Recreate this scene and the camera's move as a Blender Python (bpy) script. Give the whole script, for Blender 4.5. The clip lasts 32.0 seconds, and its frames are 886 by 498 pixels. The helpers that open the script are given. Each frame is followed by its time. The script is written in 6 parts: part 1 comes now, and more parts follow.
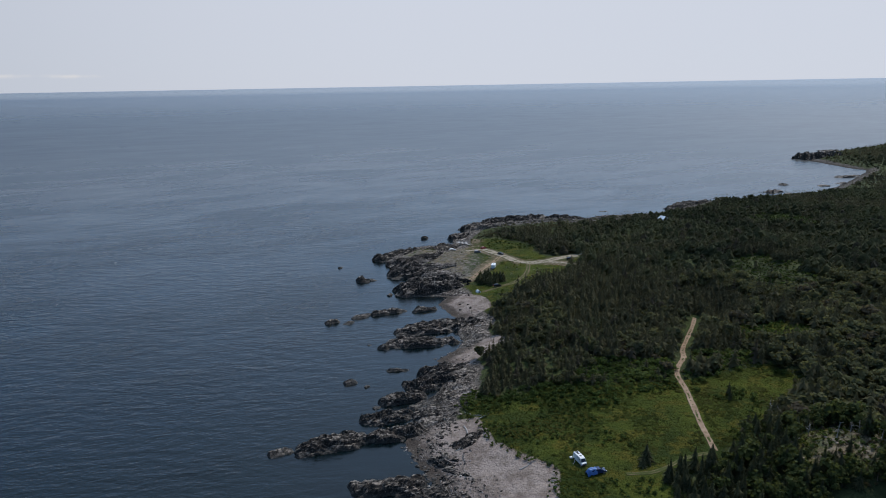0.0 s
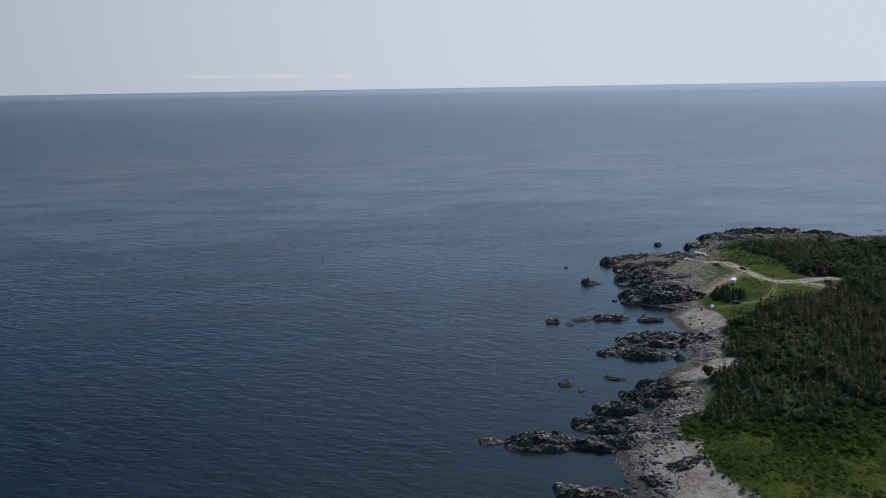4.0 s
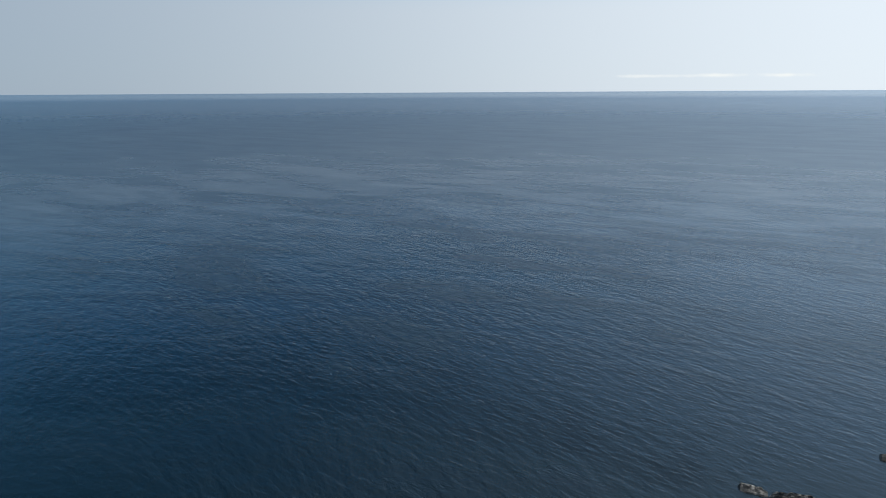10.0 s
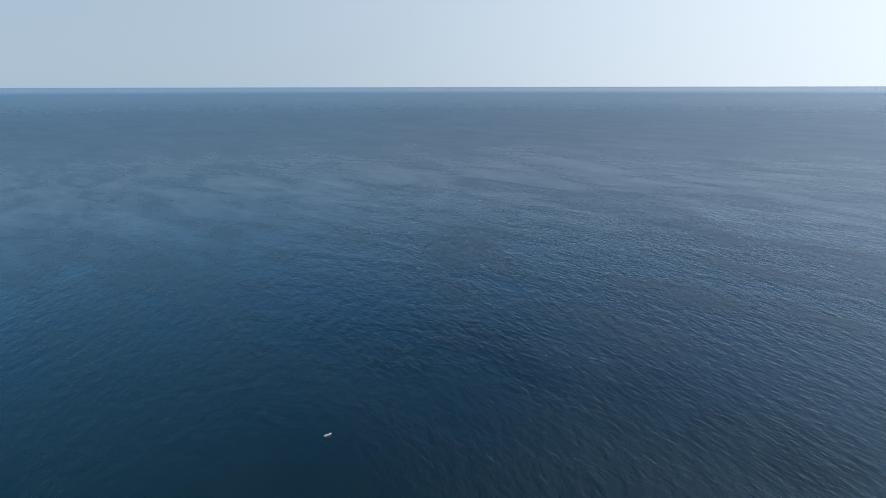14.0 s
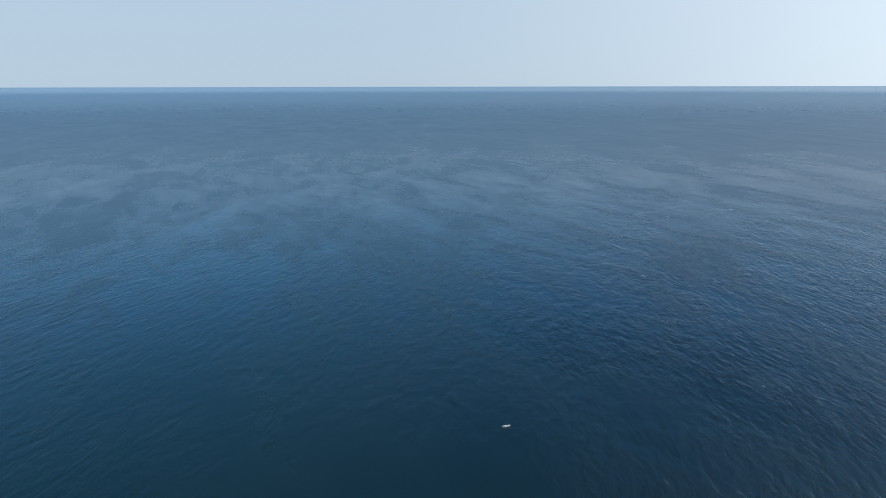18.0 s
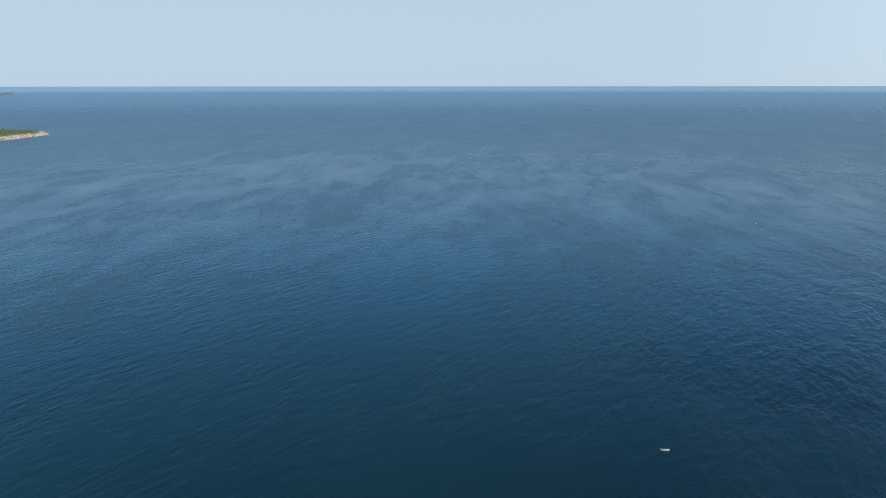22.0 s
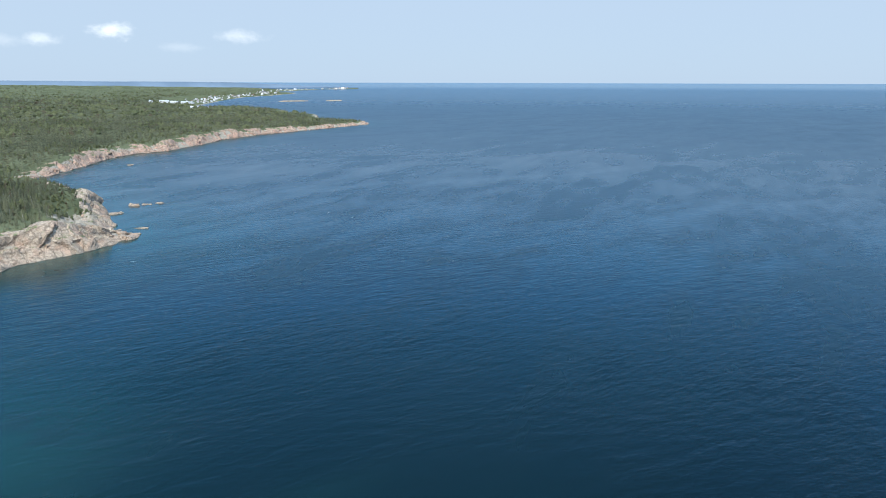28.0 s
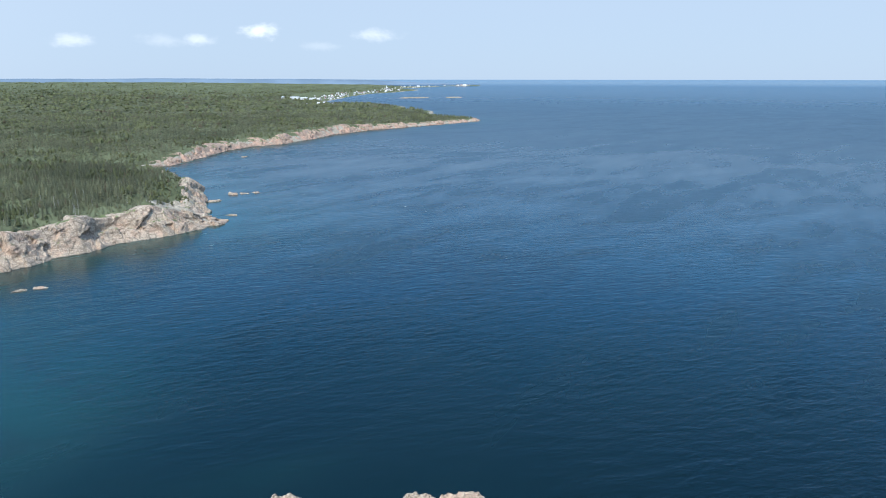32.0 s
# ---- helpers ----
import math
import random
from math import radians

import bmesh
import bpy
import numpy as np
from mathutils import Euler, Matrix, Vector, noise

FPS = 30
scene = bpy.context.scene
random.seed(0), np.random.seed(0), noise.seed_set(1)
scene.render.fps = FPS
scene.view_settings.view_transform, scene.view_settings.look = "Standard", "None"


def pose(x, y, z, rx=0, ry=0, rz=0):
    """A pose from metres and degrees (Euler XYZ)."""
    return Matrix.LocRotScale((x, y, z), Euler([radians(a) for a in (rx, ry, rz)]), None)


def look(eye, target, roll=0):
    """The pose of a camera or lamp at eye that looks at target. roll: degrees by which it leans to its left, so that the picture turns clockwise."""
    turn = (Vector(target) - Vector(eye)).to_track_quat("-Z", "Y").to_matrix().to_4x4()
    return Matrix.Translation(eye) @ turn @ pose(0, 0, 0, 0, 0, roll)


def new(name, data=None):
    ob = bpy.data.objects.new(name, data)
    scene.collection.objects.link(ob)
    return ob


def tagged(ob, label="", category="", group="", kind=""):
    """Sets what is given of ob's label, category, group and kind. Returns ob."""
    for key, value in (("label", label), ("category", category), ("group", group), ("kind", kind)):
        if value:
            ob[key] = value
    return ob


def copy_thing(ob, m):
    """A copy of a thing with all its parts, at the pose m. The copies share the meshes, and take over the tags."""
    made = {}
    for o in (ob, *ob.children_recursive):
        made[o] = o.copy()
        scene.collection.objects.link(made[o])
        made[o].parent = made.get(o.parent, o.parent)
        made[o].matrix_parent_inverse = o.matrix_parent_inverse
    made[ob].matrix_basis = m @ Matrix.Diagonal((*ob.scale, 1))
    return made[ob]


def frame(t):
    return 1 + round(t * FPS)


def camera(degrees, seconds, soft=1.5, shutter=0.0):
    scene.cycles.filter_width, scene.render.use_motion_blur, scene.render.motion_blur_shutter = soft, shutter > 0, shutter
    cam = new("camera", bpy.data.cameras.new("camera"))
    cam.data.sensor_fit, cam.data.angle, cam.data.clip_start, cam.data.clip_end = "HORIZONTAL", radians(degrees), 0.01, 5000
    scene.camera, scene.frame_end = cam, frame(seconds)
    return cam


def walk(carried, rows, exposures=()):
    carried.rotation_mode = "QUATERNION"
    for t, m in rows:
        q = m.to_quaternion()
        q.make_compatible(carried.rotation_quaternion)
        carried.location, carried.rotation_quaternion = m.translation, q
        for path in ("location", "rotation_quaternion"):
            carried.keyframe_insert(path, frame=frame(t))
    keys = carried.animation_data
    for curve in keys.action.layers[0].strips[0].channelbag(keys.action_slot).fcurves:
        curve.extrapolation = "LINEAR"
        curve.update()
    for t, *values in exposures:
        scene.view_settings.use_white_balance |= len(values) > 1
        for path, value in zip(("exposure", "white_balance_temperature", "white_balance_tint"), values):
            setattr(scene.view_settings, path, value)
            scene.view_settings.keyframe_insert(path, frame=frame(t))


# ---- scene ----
cam = camera(67.44, 32.0, soft=1.0)
# the drone hovers about 110 m over the shore, drifts slowly and turns to its left
PATH = [
    (0.0, -0.00, 0.00, 110.00, -0.000, -13.864, 0.982),
    (0.5, 0.07, 0.21, 109.91, 1.175, -13.867, 0.963),
    (1.0, -0.01, 0.40, 109.86, 2.813, -13.848, 0.974),
    (1.5, 0.24, 0.43, 109.84, 4.742, -13.821, 0.984),
    (2.0, 0.33, 0.41, 109.89, 7.325, -13.780, 0.984),
    (2.5, 0.65, 0.40, 109.97, 9.990, -13.746, 0.961),
    (3.0, 0.97, 0.31, 110.15, 12.896, -13.748, 0.951),
    (3.5, 1.11, 0.16, 110.26, 16.399, -13.728, 0.962),
    (4.0, 1.16, 0.09, 110.31, 20.201, -13.665, 0.946),
    (4.5, 1.92, 0.22, 110.29, 23.807, -13.602, 0.911),
    (5.0, 3.63, 0.67, 110.25, 26.838, -13.549, 0.905),
    (5.5, 6.03, 1.41, 110.25, 29.492, -13.502, 0.905),
    (6.0, 8.85, 2.41, 110.31, 31.966, -13.456, 0.888),
    (6.5, 11.82, 3.63, 110.40, 34.459, -13.407, 0.832),
    (7.0, 14.67, 5.05, 110.43, 37.169, -13.349, 0.714),
    (7.5, 17.92, 7.05, 110.47, 39.856, -13.338, 0.637),
    (8.0, 20.34, 9.20, 110.54, 42.904, -13.308, 0.609),
    (8.5, 23.22, 11.14, 110.47, 45.925, -13.257, 0.518),
    (9.0, 26.60, 13.21, 110.38, 48.943, -13.227, 0.414),
    (9.5, 30.73, 15.61, 110.33, 51.891, -13.241, 0.306),
    (10.0, 34.47, 17.69, 110.23, 54.989, -13.310, 0.325),
    (10.5, 37.81, 19.45, 110.12, 57.967, -13.357, 0.305),
    (11.0, 40.77, 20.89, 110.05, 60.839, -13.392, 0.265),
    (11.5, 43.33, 22.01, 110.01, 63.619, -13.426, 0.224),
    (12.0, 45.51, 22.82, 109.99, 66.434, -13.469, 0.199),
    (12.5, 47.42, 22.78, 109.96, 69.518, -13.554, 0.222),
    (13.0, 49.00, 23.53, 109.95, 72.491, -13.639, 0.199),
    (13.5, 50.15, 24.97, 109.97, 75.338, -13.702, 0.154),
    (14.0, 51.00, 26.80, 110.01, 78.126, -13.745, 0.105),
    (14.5, 51.73, 28.15, 110.01, 81.039, -13.785, 0.108),
    (15.0, 52.29, 30.11, 110.01, 83.844, -13.798, 0.088),
    (15.5, 52.71, 32.47, 110.01, 86.588, -13.792, 0.061),
    (16.0, 53.00, 35.01, 110.02, 89.318, -13.778, 0.041),
    (16.5, 53.18, 37.51, 110.02, 92.081, -13.762, 0.045),
    (17.0, 53.27, 39.77, 110.02, 94.925, -13.754, 0.087),
    (17.5, 53.28, 42.52, 110.01, 97.690, -13.761, 0.106),
    (18.0, 53.17, 45.71, 109.98, 100.383, -13.776, 0.100),
    (18.5, 52.82, 49.13, 109.99, 103.050, -13.780, 0.075),
    (19.0, 52.28, 52.12, 110.01, 105.841, -13.772, 0.080),
    (19.5, 51.80, 54.84, 109.99, 108.723, -13.784, 0.111),
    (20.0, 50.95, 57.94, 110.00, 111.547, -13.782, 0.104),
    (20.5, 49.90, 61.54, 110.00, 114.287, -13.789, 0.069),
    (21.0, 48.64, 65.33, 110.01, 117.017, -13.797, 0.031),
    (21.5, 47.25, 68.86, 110.01, 119.833, -13.807, 0.030),
    (22.0, 45.55, 72.26, 110.04, 122.700, -13.808, 0.028),
    (22.5, 43.59, 75.97, 110.06, 125.532, -13.826, -0.004),
    (23.0, 41.39, 80.16, 110.04, 128.218, -13.861, -0.052),
    (23.5, 38.96, 84.62, 109.99, 130.891, -13.875, -0.066),
    (24.0, 36.43, 88.60, 109.93, 133.758, -13.900, -0.080),
    (24.5, 33.63, 92.80, 109.85, 136.588, -13.947, -0.126),
    (25.0, 30.69, 97.02, 109.80, 139.416, -13.988, -0.179),
    (25.5, 27.71, 101.25, 109.76, 141.942, -14.042, -0.239),
    (26.0, 24.17, 105.33, 109.78, 143.678, -14.069, -0.266),
    (26.5, 20.24, 109.22, 109.79, 144.913, -14.077, -0.266),
    (27.0, 16.11, 112.92, 109.79, 145.933, -14.076, -0.241),
    (27.5, 11.96, 116.41, 109.78, 147.027, -14.076, -0.197),
    (28.0, 7.98, 119.67, 109.83, 148.481, -14.085, -0.138),
    (28.5, 3.59, 122.83, 109.91, 149.721, -14.107, -0.117),
    (29.0, -0.53, 125.94, 109.99, 151.338, -14.151, -0.109),
    (29.5, -4.69, 129.02, 110.05, 152.872, -14.184, -0.120),
    (30.0, -9.13, 132.01, 110.13, 154.276, -14.202, -0.137),
    (30.5, -13.94, 134.90, 110.22, 155.510, -14.268, -0.078),
    (31.0, -18.59, 137.71, 110.30, 156.845, -14.313, -0.033),
    (31.5, -22.99, 140.34, 110.39, 158.085, -14.346, -0.011),
    (32.0, -27.53, 143.15, 110.47, 159.186, -14.354, -0.051),
]
walk(cam, [(t, pose(x, y, z, 90 + pitch, roll, yaw)) for t, x, y, z, yaw, pitch, roll in PATH],
     exposures=[(0.0, -0.86, 6350, 13), (4.0, -0.86, 6300, 12), (7.0, -0.68, 6350, 8), (9.0, -0.48, 6400, 6), (13.0, -0.06, 6450, 7), (16.5, 0.16, 6450, 6),
                (19.0, 0.24, 6500, 6), (23.0, 0.3, 6500, 5), (25.5, 0.31, 6450, 6), (28.0, 0.42, 6300, 8), (32.0, 0.46, 6200, 9)])

# ---- light: hazy summer sky, sun high over the northern shore ----
SUN_YAW, SUN_ELEV = -35.0, 48.0     # degrees: heading to the left of +y, height
world = bpy.data.worlds.new("sky")
scene.world = world
world.use_nodes = True
wn, wl = world.node_tree.nodes, world.node_tree.links
wn.clear()
w_out = wn.new("ShaderNodeOutputWorld")
w_bg = wn.new("ShaderNodeBackground")
w_sky = wn.new("ShaderNodeTexSky")
w_sky.sky_type = 'NISHITA'
w_sky.sun_disc = False
w_sky.sun_elevation = radians(SUN_ELEV)
w_sky.sun_rotation = radians(-SUN_YAW)
w_sky.altitude = 100
w_sky.air_density, w_sky.dust_density, w_sky.ozone_density = 1.0, 0.7, 4.0
w_bg.inputs["Strength"].default_value = 0.12
wl.new(w_bg.outputs[0], w_out.inputs[0])
w_co = wn.new("ShaderNodeTexCoord")


def heading(yaw, elev):
    a, e = radians(yaw), radians(elev)
    return Vector((-math.sin(a) * math.cos(e), math.cos(a) * math.cos(e), math.sin(e)))


def w_math(op, a, b=None):
    n = wn.new("ShaderNodeMath")
    n.operation = op
    for i, v in enumerate((a, b)):
        if v is None:
            continue
        if isinstance(v, (int, float)):
            n.inputs[i].default_value = v
        else:
            wl.new(v, n.inputs[i])
    return n.outputs[0]


# small fair-weather clouds low over the land and a thin bank over the sea: heading, height, half width, half height, density
CLOUDS = [(187.3, 2.75, 1.7, 0.62, 0.26), (178.6, 3.0, 1.6, 0.6, 0.28), (173.8, 3.7, 1.9, 0.75, 0.5), (164.7, 3.5, 2.6, 0.6, 0.27),
          (181.2, 2.9, 2.2, 0.6, 0.12), (169.2, 2.6, 2.4, 0.5, 0.1),
          (28.6, 1.1, 2.4, 0.2, 0.8), (33.2, 1.15, 3.4, 0.2, 0.75), (38.5, 1.15, 3.5, 0.18, 0.6)]
w_noise = wn.new("ShaderNodeTexNoise")
w_noise.inputs["Scale"].default_value = 34
w_noise.inputs["Detail"].default_value = 6
w_noise.inputs["Roughness"].default_value = 0.62
w_map = wn.new("ShaderNodeMapping")
w_map.inputs["Scale"].default_value = (1, 1, 1.7)
wl.new(w_co.outputs["Generated"], w_map.inputs["Vector"])
wl.new(w_map.outputs[0], w_noise.inputs["Vector"])
w_mask = None
for yaw, elev, half_w, half_h, dense in CLOUDS:
    c = heading(yaw, elev)
    m = wn.new("ShaderNodeMapping")
    m.vector_type = 'TEXTURE'
    m.inputs["Location"].default_value = c
    m.inputs["Rotation"].default_value = (0, 0, radians(yaw))
    m.inputs["Scale"].default_value = (radians(half_w), 0.2, radians(half_h))
    wl.new(w_co.outputs["Generated"], m.inputs["Vector"])
    ln = wn.new("ShaderNodeVectorMath")
    ln.operation = 'LENGTH'
    wl.new(m.outputs[0], ln.inputs[0])
    fall = w_math('SUBTRACT', 1.0, ln.outputs["Value"])
    puff = w_math('ADD', fall, w_math('MULTIPLY', w_math('SUBTRACT', w_noise.outputs["Fac"], 0.5), 2.1))
    ramp = wn.new("ShaderNodeMapRange")
    ramp.interpolation_type = 'SMOOTHSTEP'
    ramp.inputs["From Min"].default_value, ramp.inputs["From Max"].default_value = 0.0, 1.15
    ramp.inputs["To Max"].default_value = dense
    wl.new(puff, ramp.inputs["Value"])
    gate = w_math('MULTIPLY', ramp.outputs[0], w_math('GREATER_THAN', fall, -0.6))
    w_mask = gate if w_mask is None else w_math('MAXIMUM', w_mask, gate)
w_mix = wn.new("ShaderNodeMix")
w_mix.data_type = 'RGBA'
wl.new(w_mask, w_mix.inputs["Factor"])
w_haze = wn.new("ShaderNodeMix")          # summer haze, thick near the horizon and brighter towards the sun
w_haze.data_type = 'RGBA'
w_sep = wn.new("ShaderNodeSeparateXYZ")
wl.new(w_co.outputs["Generated"], w_sep.inputs[0])
w_low = wn.new("ShaderNodeMapRange")
w_low.interpolation_type = 'SMOOTHERSTEP'
w_low.inputs["From Min"].default_value, w_low.inputs["From Max"].default_value = 0.10, 0.23
w_low.inputs["To Min"].default_value, w_low.inputs["To Max"].default_value = 0.96, 0.0
wl.new(w_sep.outputs["Z"], w_low.inputs["Value"])
wl.new(w_low.outputs[0], w_haze.inputs["Factor"])
w_dot = wn.new("ShaderNodeVectorMath")
w_dot.operation = 'DOT_PRODUCT'
wl.new(w_co.outputs["Generated"], w_dot.inputs[0])
w_dot.inputs[1].default_value = heading(SUN_YAW, 10)
w_side = wn.new("ShaderNodeMapRange")
w_side.interpolation_type = 'SMOOTHSTEP'
w_side.inputs["From Min"].default_value, w_side.inputs["From Max"].default_value = -0.85, 0.85
wl.new(w_dot.outputs["Value"], w_side.inputs["Value"])
w_tone = wn.new("ShaderNodeMix")
w_tone.data_type = 'RGBA'
wl.new(w_side.outputs[0], w_tone.inputs["Factor"])
w_tone.inputs["A"].default_value = (3.5, 4.22, 5.2, 1)
w_tone.inputs["B"].default_value = (9.4, 9.9, 10.7, 1)
wl.new(w_tone.outputs["Result"], w_haze.inputs["B"])
w_blue = wn.new("ShaderNodeMix")          # clear, deep blue air above the haze
w_blue.data_type, w_blue.blend_type = 'RGBA', 'MULTIPLY'
w_blue.inputs["Factor"].default_value = 1.0
wl.new(w_sky.outputs[0], w_blue.inputs["A"])
w_blue.inputs["B"].default_value = (0.68, 1.2, 1.48, 1)
w_glow = wn.new("ShaderNodeVectorMath")   # wide pale aureole of the hazy sun
w_glow.operation = 'DOT_PRODUCT'
wl.new(w_co.outputs["Generated"], w_glow.inputs[0])
w_glow.inputs[1].default_value = heading(SUN_YAW, SUN_ELEV)
w_ring = wn.new("ShaderNodeMapRange")
w_ring.interpolation_type = 'SMOOTHSTEP'
w_ring.inputs["From Min"].default_value, w_ring.inputs["From Max"].default_value = 0.04, 1.0
w_ring.inputs["To Max"].default_value = 0.66
wl.new(w_glow.outputs["Value"], w_ring.inputs["Value"])
w_aur = wn.new("ShaderNodeMix")
w_aur.data_type = 'RGBA'
wl.new(w_ring.outputs[0], w_aur.inputs["Factor"])
wl.new(w_blue.outputs["Result"], w_aur.inputs["A"])
w_aur.inputs["B"].default_value = (13.0, 17.8, 24.0, 1)
wl.new(w_aur.outputs["Result"], w_haze.inputs["A"])
wl.new(w_haze.outputs["Result"], w_mix.inputs["A"])
w_mix.inputs["B"].default_value = (10.6, 10.5, 10.2, 1)
wl.new(w_mix.outputs["Result"], w_bg.inputs["Color"])

sun_data = bpy.data.lights.new("sun", 'SUN')
sun_data.energy = 4.7
sun_data.angle = radians(0.53)
sun_data.color = (1.0, 0.92, 0.80)
sun = new("sun", sun_data)
sun.matrix_world = look(heading(SUN_YAW, SUN_ELEV) * 500, (0, 0, 0))


# ---- materials ----
class Mat:
    """A small wrapper to write node materials in a few lines."""

    def __init__(self, name, rough=0.9, metal=0.0, spec=0.5):
        self.mat = bpy.data.materials.new(name)
        self.mat.use_nodes = True
        self.n, self.l = self.mat.node_tree.nodes, self.mat.node_tree.links
        self.b = self.n["Principled BSDF"]
        self.b.inputs["Roughness"].default_value = rough
        self.b.inputs["Metallic"].default_value = metal
        self.b.inputs["Specular IOR Level"].default_value = spec
        self.co = self.n.new("ShaderNodeTexCoord")
        self.geo = self.n.new("ShaderNodeNewGeometry")

    def put(self, socket, value):
        if isinstance(value, (int, float)):
            socket.default_value = value
        elif isinstance(value, tuple):
            socket.default_value = (*value, 1) if len(socket.default_value) == 4 and len(value) == 3 else value
        else:
            self.l.new(value, socket)

    def noise(self, scale, detail=4, rough=0.55, stretch=None, turn=0, dist=0.0):
        t = self.n.new("ShaderNodeTexNoise")
        t.inputs["Scale"].default_value, t.inputs["Detail"].default_value = scale, detail
        t.inputs["Roughness"].default_value, t.inputs["Distortion"].default_value = rough, dist
        v = self.geo.outputs["Position"]
        if stretch:
            m = self.n.new("ShaderNodeMapping")
            m.inputs["Scale"].default_value = stretch
            m.inputs["Rotation"].default_value = (0, 0, radians(turn))
            self.l.new(v, m.inputs["Vector"])
            v = m.outputs[0]
        self.l.new(v, t.inputs["Vector"])
        return t.outputs["Fac"]

    def voronoi(self, scale, feature='DISTANCE_TO_EDGE', stretch=None, out="Distance"):
        t = self.n.new("ShaderNodeTexVoronoi")
        t.feature = feature
        t.inputs["Scale"].default_value = scale
        v = self.geo.outputs["Position"]
        if stretch:
            m = self.n.new("ShaderNodeMapping")
            m.inputs["Scale"].default_value = stretch
            self.l.new(v, m.inputs["Vector"])
            v = m.outputs[0]
        self.l.new(v, t.inputs["Vector"])
        return t.outputs[out]

    def math(self, op, a, b=0.0):
        t = self.n.new("ShaderNodeMath")
        t.operation = op
        self.put(t.inputs[0], a)
        self.put(t.inputs[1], b)
        return t.outputs[0]

    def ramp(self, value, lo, hi, a=0.0, b=1.0):
        t = self.n.new("ShaderNodeMapRange")
        t.interpolation_type = 'SMOOTHSTEP'
        for key, val in (("From Min", lo), ("From Max", hi), ("To Min", a), ("To Max", b)):
            t.inputs[key].default_value = val
        self.l.new(value, t.inputs["Value"])
        return t.outputs[0]

    def mix(self, fac, a, b, blend='MIX'):
        t = self.n.new("ShaderNodeMix")
        t.data_type, t.blend_type = 'RGBA', blend
        self.put(t.inputs["Factor"], fac)
        self.put(t.inputs["A"], a)
        self.put(t.inputs["B"], b)
        return t.outputs["Result"]

    def attr(self, name):
        t = self.n.new("ShaderNodeAttribute")
        t.attribute_name = name
        return t.outputs["Fac"]

    def z(self):
        t = self.n.new("ShaderNodeSeparateXYZ")
        self.l.new(self.geo.outputs["Position"], t.inputs[0])
        return t.outputs["Z"]

    def up(self):
        t = self.n.new("ShaderNodeSeparateXYZ")
        self.l.new(self.geo.outputs["Normal"], t.inputs[0])
        return t.outputs["Z"]

    def island(self):
        return self.geo.outputs["Random Per Island"]

    def object_random(self):
        return self.n.new("ShaderNodeObjectInfo").outputs["Random"]

    def color(self, c):
        self.put(self.b.inputs["Base Color"], c)
        return self

    def thin(self, c, share):
        """Leaves let part of the light through."""
        t = self.n.new("ShaderNodeBsdfTranslucent")
        self.put(t.inputs["Color"], self.mix(1.0, c, (1.0, 0.96, 0.7), 'MULTIPLY'))
        s = self.n.new("ShaderNodeMixShader")
        s.inputs[0].default_value = share
        self.l.new(self.b.outputs[0], s.inputs[1])
        self.l.new(t.outputs[0], s.inputs[2])
        self.l.new(s.outputs[0], self.n["Material Output"].inputs["Surface"])

    def bump(self, height, distance, strength=1.0, under=None):
        t = self.n.new("ShaderNodeBump")
        t.inputs["Distance"].default_value, t.inputs["Strength"].default_value = distance, strength
        self.l.new(height, t.inputs["Height"])
        if under is not None:
            self.l.new(under, t.inputs["Normal"])
        self.l.new(t.outputs[0], self.b.inputs["Normal"])
        return t.outputs[0]


def paint(name, color, rough=0.45, metal=0.0, wear=0.12):
    m = Mat(name, rough, metal)
    dark = tuple(c * (1 - wear) for c in color)
    m.color(m.mix(m.noise(3.0, 5), dark, color))
    return m.mat


